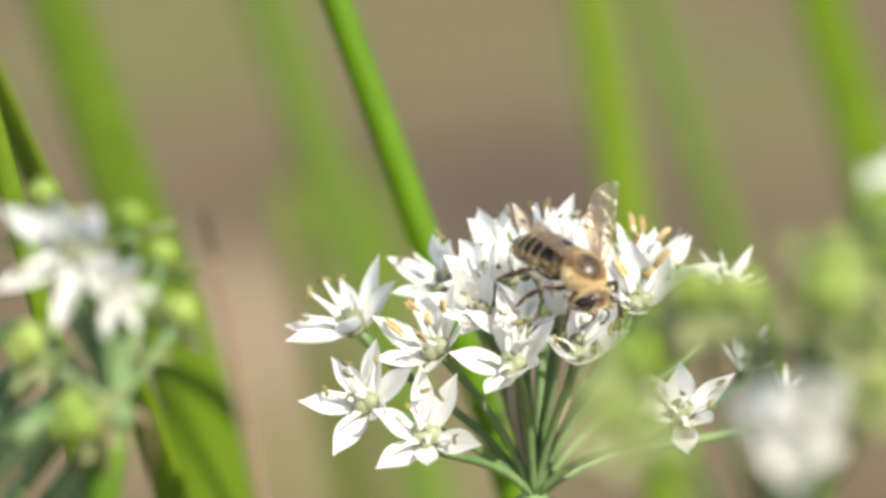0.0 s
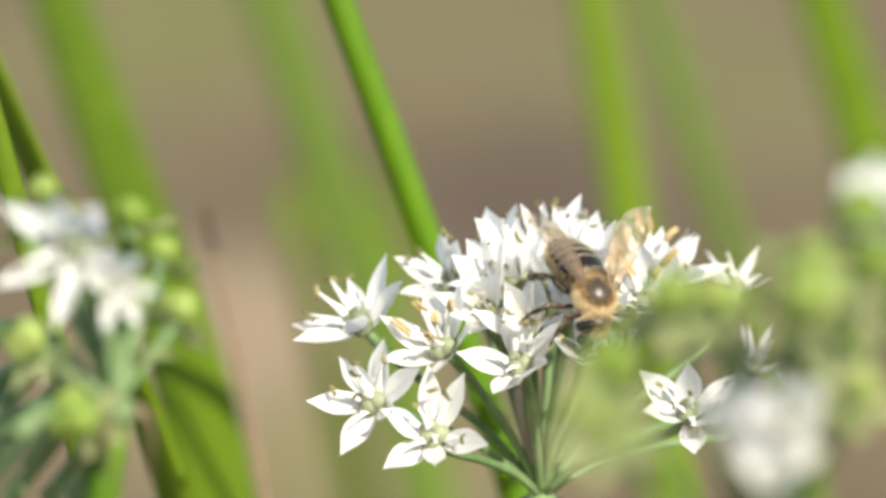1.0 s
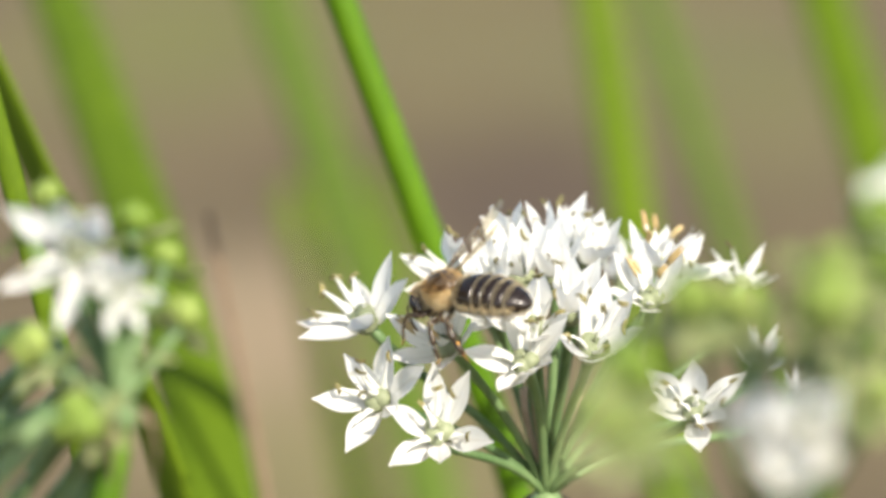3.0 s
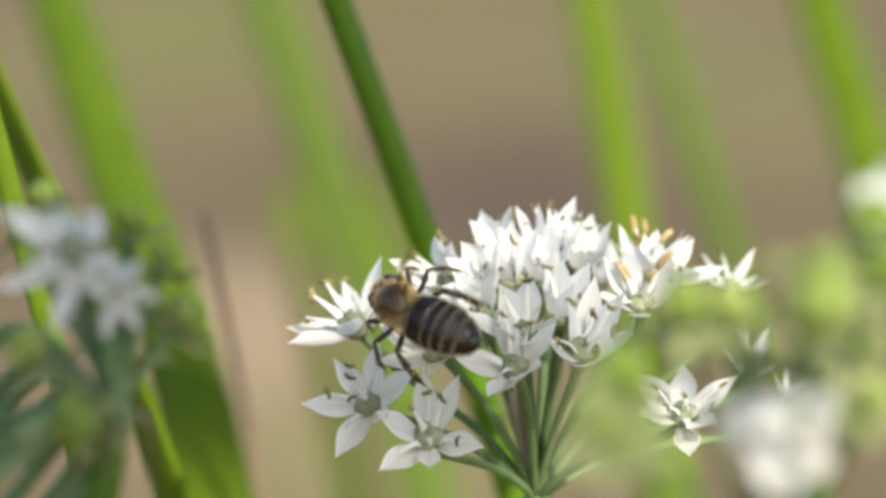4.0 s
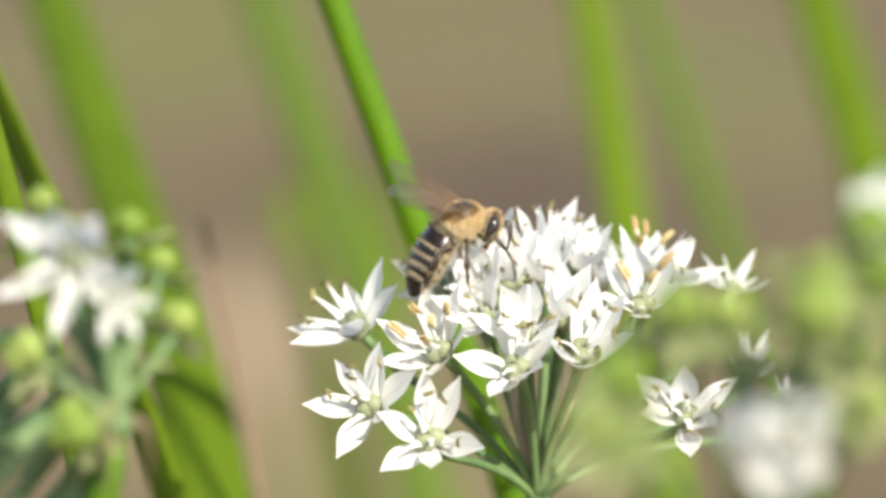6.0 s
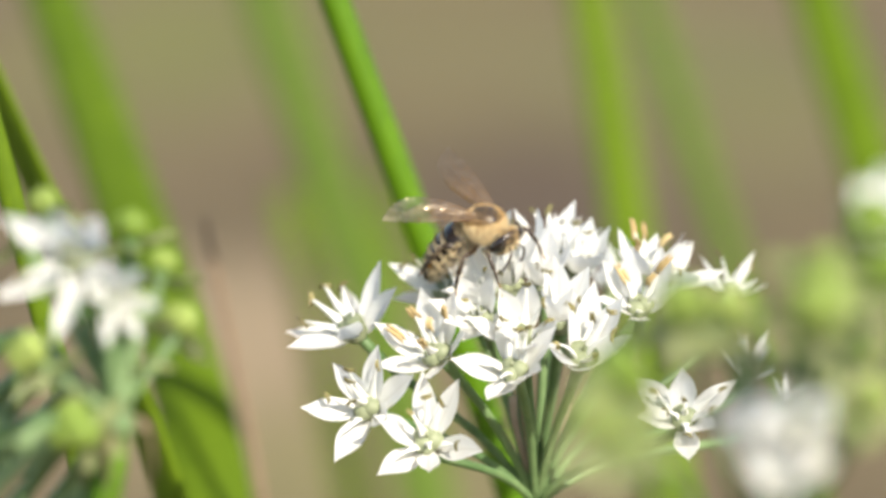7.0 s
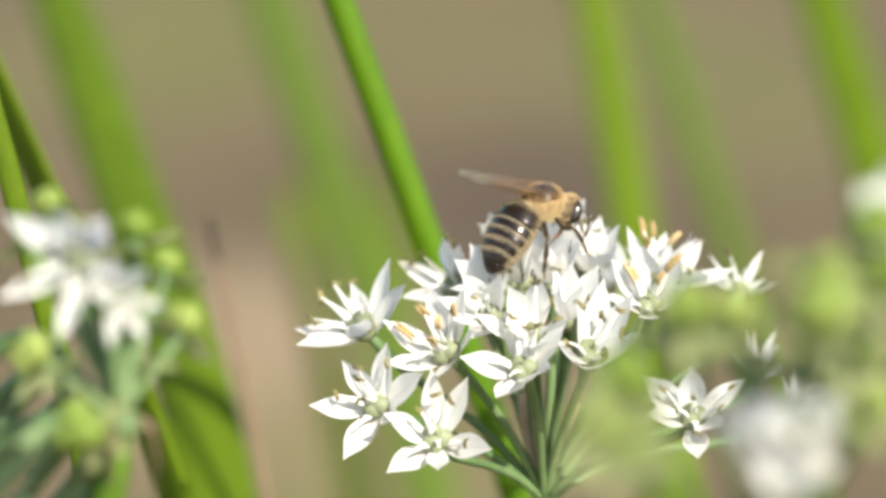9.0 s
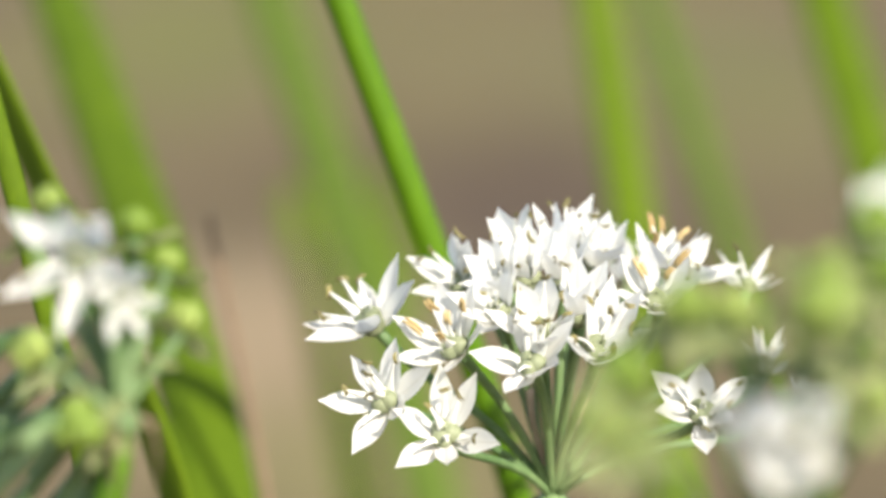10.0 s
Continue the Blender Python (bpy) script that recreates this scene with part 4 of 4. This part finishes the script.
def build_shade_caster():
    """An unseen weed-like blocker added behind the camera, whose swaying leafy head throws a passing shade."""
    thing = new("shade_caster")
    thing.location = CASTER_BASE
    tagged(thing, "unseen leafy shade caster added behind the camera", "plant")
    pts = bezier(Vector((0.06, -0.1, -0.01)), Vector((0.06, -0.1, 0.6)), CASTER_TOP - Vector((0, 0, 0.4)), CASTER_TOP, 16)
    part("stem", tube(pts, [0.005 - 0.0002 * i for i in range(17)], 8), SCAPE, thing)
    rachis = [CASTER_TOP + (ALONG + Vector((0, 0, 0.2))) * (u * 0.0155 - 0.075) for u in range(10)]
    part("rachis", tube(rachis, 0.0012, 6), SCAPE, thing)
    rng = random.Random(3)
    for i in range(260):
        u = 0.054 - 0.129 * rng.random() ** 0.8
        root = CASTER_TOP + ALONG * u + Vector((0, 0, 0.2 * u))
        a = rng.uniform(0, 2 * math.pi)
        out = Vector((math.cos(a), math.sin(a), rng.uniform(-1.0, 0.9))).normalized()
        n = rng.uniform(0.020, 0.036) if u < 0.0 else rng.uniform(0.012, 0.024)
        pts = bezier(root, root + out * n * 0.4, root + out * n * 0.8 + Vector((0, 0, -0.001)), root + out * n + Vector((0, 0, -0.003)), 6)
        part("leaf", tube(pts, [0.0008, 0.003, 0.0045, 0.005, 0.004, 0.002, 0.0005], 8, 0.06), LEAF, thing)
    # a side twig with a tuft of small leaves, added to shade the stalk
    low, high = CASTER_TOP + ALONG * 0.072 + Vector((-0.011, 0.018, 0.029)), CASTER_TOP + ALONG * 0.071 + Vector((-0.026, 0.016, 0.072))
    part("twig", tube([rachis[-1], low, low.lerp(high, 0.5), high], 0.0010, 6), SCAPE, thing)
    for i in range(110):
        root = low.lerp(high, rng.random())
        a = rng.uniform(0, 2 * math.pi)
        out = Vector((math.cos(a), math.sin(a), rng.uniform(-0.8, 0.8))).normalized()
        n = rng.uniform(0.008, 0.015)
        pts = bezier(root, root + out * n * 0.4, root + out * n * 0.8, root + out * n + Vector((0, 0, -0.002)), 6)
        part("leaf", tube(pts, [0.0008, 0.003, 0.0045, 0.005, 0.004, 0.002, 0.0005], 8, 0.06), LEAF, thing)
    return thing


a, e = radians(SUN_TURN), radians(SUN_HEIGHT)
ALONG = Vector((-math.cos(a), math.sin(a), 0.0))
SUNWARD = Vector((math.cos(e) * math.sin(a), math.cos(e) * math.cos(a), math.sin(e)))
# the unseen blocker's head, set sunward of the fading umbel to shade it
HEAD = Vector((-0.030, -0.065, 0.461)) + SUNWARD * 1.6
CASTER_TOP = Vector((0.0, 0.0, HEAD.z))
CASTER_BASE = Vector((HEAD.x, HEAD.y, 0.0))
shade_caster = build_shade_caster()


def motions():
    # the bee: seconds, place, heading, its back's direction
    walk(bee, [(t, stand(p, f, n)) for t, p, f, n in (
        (0.0, (0.01340, -0.02090, 0.45283), (0.463, -0.757, -0.461), (0.339, -0.330, 0.881)),
        (0.5, (0.01406, -0.02119, 0.45194), (0.527, -0.664, -0.531), (-0.017, -0.633, 0.774)),
        (0.8, (0.01420, -0.02133, 0.45121), (0.324, -0.723, -0.610), (0.194, -0.581, 0.791)),
        (1.0, (0.01424, -0.02146, 0.45055), (0.136, -0.802, -0.582), (0.327, -0.519, 0.790)),
        (1.3, (0.01293, -0.02132, 0.45176), (0.040, -0.864, -0.502), (0.220, -0.483, 0.848)),
        (1.4, (0.01066, -0.01787, 0.45337), (-0.224, -0.885, -0.409), (0.240, -0.456, 0.857)),
        (1.5, (0.00746, -0.02003, 0.45318), (-0.485, -0.806, -0.340), (0.150, -0.460, 0.875)),
        (1.6, (0.00616, -0.02016, 0.45287), (-0.802, -0.537, -0.261), (0.069, -0.517, 0.853)),
        (1.7, (0.00318, -0.02045, 0.45192), (-0.918, -0.218, -0.332), (-0.187, -0.500, 0.846)),
        (1.8, (-0.00001, -0.02128, 0.44878), (-0.985, 0.100, -0.120), (-0.050, -0.550, 0.830)),
        (2.0, (-0.00028, -0.02313, 0.45089), (-0.880, 0.447, -0.161), (-0.215, -0.070, 0.974)),
        (2.3, (0.00050, -0.02100, 0.45160), (-0.790, 0.550, -0.270), (-0.330, -0.210, 0.920)),
        (2.5, (0.00048, -0.02028, 0.45188), (-0.790, 0.550, -0.270), (-0.330, -0.210, 0.920)),
        (2.7, (0.00050, -0.02030, 0.45160), (-0.790, 0.550, -0.270), (-0.330, -0.210, 0.920)),
        (3.3, (-0.00167, -0.02037, 0.45073), (-0.820, 0.560, -0.020), (-0.200, -0.250, 0.940)),
        (3.8, (-0.00348, -0.02047, 0.45020), (-0.694, 0.700, 0.167), (-0.527, -0.652, 0.546)),
        (4.0, (-0.00449, -0.02244, 0.45052), (-0.578, 0.772, 0.264), (-0.560, -0.610, 0.560)),
        (4.1, (-0.00411, -0.02246, 0.45046), (-0.570, 0.730, 0.376), (-0.396, -0.646, 0.653)),
        (4.5, (-0.00426, -0.02246, 0.45061), (-0.811, 0.586, 0.011), (-0.330, -0.500, 0.800)),
        (4.7, (-0.00367, -0.01925, 0.45195), (-0.197, 0.767, 0.611), (-0.024, -0.626, 0.779)),
        (4.9, (-0.00143, -0.01585, 0.45411), (0.276, 0.519, 0.809), (-0.425, -0.689, 0.587)),
        (5.0, (-0.00092, -0.01483, 0.45454), (0.325, 0.359, 0.875), (-0.524, -0.702, 0.483)),
        (5.1, (-0.00038, -0.01379, 0.45477), (0.349, 0.349, 0.870), (-0.508, -0.709, 0.489)),
        (5.3, (0.00200, -0.01066, 0.45539), (0.813, 0.036, 0.581), (-0.565, -0.188, 0.803)),
        (5.5, (0.00299, -0.00984, 0.45498), (0.980, 0.019, 0.197), (-0.194, -0.101, 0.976)),
        (5.7, (0.00199, -0.00956, 0.45573), (0.968, 0.016, 0.251), (-0.248, -0.107, 0.963)),
        (6.3, (0.00222, -0.00923, 0.45589), (0.952, -0.244, 0.184), (-0.223, -0.141, 0.965)),
        (6.8, (0.00260, -0.00994, 0.45622), (0.872, -0.488, 0.031), (-0.150, -0.207, 0.967)),
        (7.0, (0.00399, -0.00996, 0.45572), (0.782, -0.623, -0.017), (-0.120, -0.177, 0.977)),
        (7.5, (0.00552, -0.01106, 0.45561), (0.694, -0.692, -0.198), (0.056, -0.222, 0.973)),
        (8.0, (0.00635, -0.01108, 0.45559), (0.834, -0.526, -0.166), (-0.040, -0.357, 0.933)),
        (8.2, (0.00696, -0.00977, 0.45713), (0.926, -0.355, 0.129), (-0.225, -0.245, 0.943)),
        (8.4, (0.00853, -0.00858, 0.45810), (1.000, 0.004, 0.029), (-0.028, -0.237, 0.971)),
        (8.5, (0.00868, -0.00870, 0.45780), (0.999, 0.030, 0.018), (-0.011, -0.221, 0.975)),
        (9.0, (0.00930, -0.00883, 0.45765), (0.999, 0.022, 0.046), (-0.042, -0.146, 0.988)),
        (9.4, (0.01108, -0.00766, 0.45985), (0.957, -0.002, 0.290), (-0.288, -0.137, 0.948)),
        (9.5, (0.00956, -0.00758, 0.46055), (0.790, 0.121, 0.600), (-0.587, -0.132, 0.799)),
        (9.6, (0.00970, -0.00741, 0.46348), (0.910, -0.005, 0.416), (-0.414, -0.109, 0.904)),
        (9.7, (0.02963, -0.00269, 0.48882), (0.904, -0.021, 0.426), (-0.423, -0.181, 0.888)),
        (10.0, (0.10250, 0.00594, 0.55649), (0.904, -0.021, 0.426), (-0.423, -0.181, 0.888)),
    )])
    # abdomen: degrees of droop and of swing
    walk(bee_abdomen, [(t, Matrix.Translation(WAIST) @ Euler((0, radians(-droop), radians(swing))).to_matrix().to_4x4()) for t, droop, swing in (
        (0.0, 13, 13), (0.5, 3, 13), (0.8, 7, 13), (1.0, 10, 12), (1.3, 11, 10), (1.4, 12, 1), (1.5, 7, -7), (1.6, 8, -5),
        (1.7, 4, -10), (1.8, -2, -2), (2.0, 8, 7), (2.3, 2, -2), (2.5, -2, -4), (2.7, -1, -3), (3.3, 10, 6), (3.8, 18, 14),
        (4.0, 18, 13), (4.1, 15, 10), (4.5, 5, -2), (4.7, 1, 20), (4.9, 13, 21), (5.0, 10, 19), (5.1, 11, 11), (5.3, 27, 24),
        (5.5, 36, 28), (5.7, 35, 27), (6.3, 36, 28), (6.8, 37, 29), (7.0, 38, 30), (7.5, 40, 16), (8.0, 26, 11), (8.2, 21, 13),
        (8.4, 35, 42), (8.5, 35, 45), (9.0, 34, 46), (9.4, 22, 24), (9.5, 6, 6), (9.6, -7, 5), (9.7, -10, 6), (10.0, -10, 6),
    )])
    # head: degrees of nod and of swing
    walk(bee_head, [(t, Matrix.Translation(NECK) @ Euler((0, radians(down), radians(swing))).to_matrix().to_4x4()) for t, down, swing in (
        (0.0, 35, 9), (0.5, 19, -1), (0.8, 24, 4), (1.0, 28, 9), (1.3, 28, 1), (1.4, 28, 7), (1.5, 23, 14), (1.6, 23, 6),
        (1.7, 20, 8), (1.8, 8, 2), (2.0, 27, 9), (2.3, 34, 6), (2.5, 34, 6), (2.7, 34, 4), (3.3, 24, -2), (3.8, 23, -10),
        (4.0, 23, -5), (4.1, 19, -7), (4.5, 13, -6), (4.7, 2, -31), (4.9, 14, -18), (5.0, 11, -10), (5.1, 10, 1), (5.3, 23, -9),
        (5.5, 31, -8), (5.7, 29, -4), (6.3, 34, -4), (6.8, 41, -4), (7.0, 45, -5), (7.5, 38, -6), (8.0, 31, -6), (8.2, 20, 3),
        (8.4, 28, -8), (8.5, 32, 12), (9.0, 30, 18), (9.4, 18, 5), (9.5, 9, 14), (9.6, -3, 5), (9.7, -4, -7), (10.0, -4, -7),
    )])
    # wings: sweep, lift and twist of the left pair and of the right pair
    for k, w in enumerate(bee_wings):
        walk(w, [(t, wing_pose(k, *(row[:3] if k < 2 else row[3:]))) for t, *row in (
            (0.0, 59, 29, 10, 47, 11, 0), (0.5, 50, 2, 10, 62, 26, -14), (1.0, 65, 32, 20, 41, 20, 0), (1.3, 46, 20, 0, 40, 40, 0), (1.4, 30, 40, 0, 30, 40, 0), (1.5, 30, 30, 0, 30, 70, 0), (1.6, 30, 50, 0, 30, 50, 0),
            (1.7, 0, 40, 10, 50, 60, 10), (1.8, 0, 40, 15, 30, 40, 15), (2.0, 15, 25, 10, 10, 20, 34), (2.5, 28, 32, 10, 19, 5, 21), (3.3, 35, 24, 20, 28, 34, 12), (3.8, 47, 36, 30, 50, 44, 7), (4.0, 47, 38, 30, 47, 44, 7),
            (4.1, 47, 38, 30, 47, 44, 7), (4.5, 32, 14, 10, 60, 38, 16), (4.8, 18, 26, 30, 68, 56, 10), (5.0, 35, 14, 50, 60, 50, 0), (5.3, 40, 22, 30, 58, 36, 6), (5.5, 30, 24, -10, 53, 23, 8), (5.7, 41, 30, 2, 56, 30, 20),
            (6.8, 64, 25, 0, 46, 30, 40), (7.0, 68, 26, 2, 47, 8, 34), (7.5, 74, 26, -4, 44, 5, 28), (8.0, 97, 23, -16, 55, 5, 30), (8.4, 71, 8, 19, 90, 17, -11), (8.5, 71, 5, 17, 95, 17, -12), (9.0, 68, 5, 12, 89, 17, -8),
            (9.4, 66, 20, 14, 88, 28, -10), (9.5, 65, 38, 0, 95, 44, 38), (9.5334, 20, 62, 0, 20, 62, 0), (9.5667, 20, -10, 0, 20, -10, 0), (9.6, 20, 56, 0, 20, 56, 0), (9.6334, 20, -10, 0, 20, -10, 0), (9.6667, 20, 56, 0, 20, 56, 0),
            (9.7, 20, 0, 0, 20, 0, 0), (10.0, 20, 40, 0, 20, 40, 0))])
    # the dark fly that darts across the bed
    walk(fly, [(t, stand(p, f, (0, 0, 1))) for t, p, f in (
        (0.0, (-0.26691, 0.11149, 0.40115), (0.981, 0.047, 0.190)), (2.2, (-0.13283, 0.11416, 0.41186), (0.981, 0.047, 0.190)), (2.4, (-0.01767, 0.11827, 0.42832), (0.928, 0.090, 0.360)), (2.5, (0.02304, 0.10452, 0.45583), (0.830, -0.076, 0.553)), (2.6, (0.04043, 0.10324, 0.45072), (0.857, -0.381, -0.347)),
        (2.7, (-0.00308, 0.11145, 0.44231), (-0.995, 0.024, 0.097)), (2.9, (-0.11971, 0.12967, 0.43272), (-1.000, 0.000, 0.000)), (10.0, (-0.53170, 0.28950, 0.37106), (-1.000, 0.000, 0.000)))])
    # the added shade caster leans in and out of the sun's way: seconds, degrees of lean to the left
    walk(shade_caster, [(t, pose(*CASTER_BASE, 0, lean, 0)) for t, lean in ((0.0, -13), (2.7, -12), (3.3, -4), (3.8, 0.3), (4.1, 0), (4.3, -0.5), (4.5, -1.2), (4.65, -1.7), (4.9, -4.0), (5.2, -8), (6.0, -11), (10.0, -13))])
    # legs: seconds, stride, droop
    for k, leg in enumerate(bee_legs):
        walk(leg, [(t, leg_pose(k, stride, droop)) for t, stride, droop in (
            (0.0, 4, 0), (0.5, -4, 0), (0.8, 8, 0), (1.0, -6, 0), (1.3, 6, 0), (1.4, 16, 10), (1.5, -14, 16), (1.6, 12, 14), (1.7, -14, 10), (1.8, 14, 6), (2.0, -8, 0), (2.5, 2, 0), (3.0, 12, 0), (3.4, -12, 0),
            (3.8, 8, 0), (4.1, -6, 0), (4.5, 4, 0), (4.7, -14, 4), (4.9, 14, 4), (5.1, -14, 4), (5.3, 10, 4), (5.5, -4, 4), (6.3, 6, 4), (6.8, -6, 4), (7.5, 4, 4), (8.0, -6, 4), (8.2, 14, 6), (8.4, -8, 14),
            (9.0, 2, 16), (9.4, -6, 20), (9.5, 4, 30), (9.6, 0, 38), (10.0, 0, 38))])
    walk(chive_flower, [
        (0.0, pose(0.0220, 0.0120, 0.00000, 0, 0.000, 0)),
        (0.5, pose(0.0220, 0.0120, -0.00006, 0, 0.037, 0)),
        (1.0, pose(0.0220, 0.0120, -0.00017, 0, 0.073, 0)),
        (1.5, pose(0.0220, 0.0120, 0.00011, 0, 0.000, 0)),
        (2.0, pose(0.0220, 0.0120, -0.00006, 0, 0.015, 0)),
        (2.5, pose(0.0220, 0.0120, 0.00029, 0, 0.131, 0)),
        (4.0, pose(0.0220, 0.0120, 0.00000, 0, 0.022, 0)),
        (4.5, pose(0.0220, 0.0120, 0.00000, 0, 0.037, 0)),
        (5.0, pose(0.0220, 0.0120, 0.00011, 0, 0.037, 0)),
        (5.5, pose(0.0220, 0.0120, 0.00029, 0, 0.073, 0)),
        (7.0, pose(0.0220, 0.0120, 0.00011, 0, 0.007, 0)),
        (7.5, pose(0.0220, 0.0120, 0.00011, 0, 0.022, 0)),
        (8.0, pose(0.0220, 0.0120, 0.00017, 0, 0.037, 0)),
        (8.5, pose(0.0220, 0.0120, 0.00017, 0, 0.066, 0)),
        (9.0, pose(0.0220, 0.0120, 0.00023, 0, 0.073, 0)),
        (9.5, pose(0.0220, 0.0120, 0.00017, 0, 0.051, 0)),
        (10.0, pose(0.0220, 0.0120, 0.00040, 0, 0.175, 0)),
    ])
    walk(fading_flower, [
        (0.0, pose(-0.1100, 0.0500, 0.00000, 0, 0.000, 0)),
        (0.5, pose(-0.1100, 0.0500, 0.00005, 0, 0.000, 0)),
        (1.0, pose(-0.1100, 0.0500, 0.00014, 0, -0.012, 0)),
        (1.5, pose(-0.1100, 0.0500, -0.00014, 0, 0.000, 0)),
        (2.0, pose(-0.1100, 0.0500, 0.00005, 0, 0.012, 0)),
        (2.5, pose(-0.1100, 0.0500, -0.00019, 0, -0.006, 0)),
        (4.0, pose(-0.1100, 0.0500, 0.00005, 0, 0.000, 0)),
        (4.5, pose(-0.1100, 0.0500, 0.00000, 0, 0.000, 0)),
        (5.0, pose(-0.1100, 0.0500, -0.00005, 0, 0.000, 0)),
        (5.5, pose(-0.1100, 0.0500, -0.00019, 0, 0.000, 0)),
        (7.0, pose(-0.1100, 0.0500, -0.00014, 0, 0.000, 0)),
        (7.5, pose(-0.1100, 0.0500, -0.00009, 0, 0.006, 0)),
        (8.0, pose(-0.1100, 0.0500, -0.00009, 0, -0.006, 0)),
        (8.5, pose(-0.1100, 0.0500, -0.00014, 0, 0.000, 0)),
        (9.0, pose(-0.1100, 0.0500, -0.00019, 0, 0.000, 0)),
        (9.5, pose(-0.1100, 0.0500, -0.00014, 0, 0.000, 0)),
        (10.0, pose(-0.1100, 0.0500, -0.00028, 0, 0.000, 0)),
    ])
    walk(near_flower, [
        (0.0, pose(0.0300, -0.0900, 0.00000, 0, 0.000, 0)),
        (0.5, pose(0.0300, -0.0900, 0.00008, 0, -0.062, 0)),
        (1.0, pose(0.0300, -0.0900, -0.00044, 0, -0.200, 0)),
        (1.5, pose(0.0300, -0.0900, 0.00004, 0, -0.041, 0)),
        (2.0, pose(0.0300, -0.0900, 0.00012, 0, 0.005, 0)),
        (2.5, pose(0.0300, -0.0900, -0.00044, 0, -0.026, 0)),
        (4.0, pose(0.0300, -0.0900, -0.00077, 0, -0.082, 0)),
        (4.5, pose(0.0300, -0.0900, -0.00061, 0, -0.082, 0)),
        (5.0, pose(0.0300, -0.0900, -0.00069, 0, -0.118, 0)),
        (5.5, pose(0.0300, -0.0900, -0.00109, 0, -0.103, 0)),
        (7.0, pose(0.0300, -0.0900, -0.00052, 0, -0.103, 0)),
        (7.5, pose(0.0300, -0.0900, -0.00065, 0, -0.072, 0)),
        (8.0, pose(0.0300, -0.0900, -0.00065, 0, -0.072, 0)),
        (8.5, pose(0.0300, -0.0900, -0.00073, 0, -0.103, 0)),
        (9.0, pose(0.0300, -0.0900, -0.00077, 0, -0.098, 0)),
        (9.5, pose(0.0300, -0.0900, -0.00081, 0, -0.123, 0)),
        (10.0, pose(0.0300, -0.0900, -0.00085, 0, -0.103, 0)),
    ])


motions()
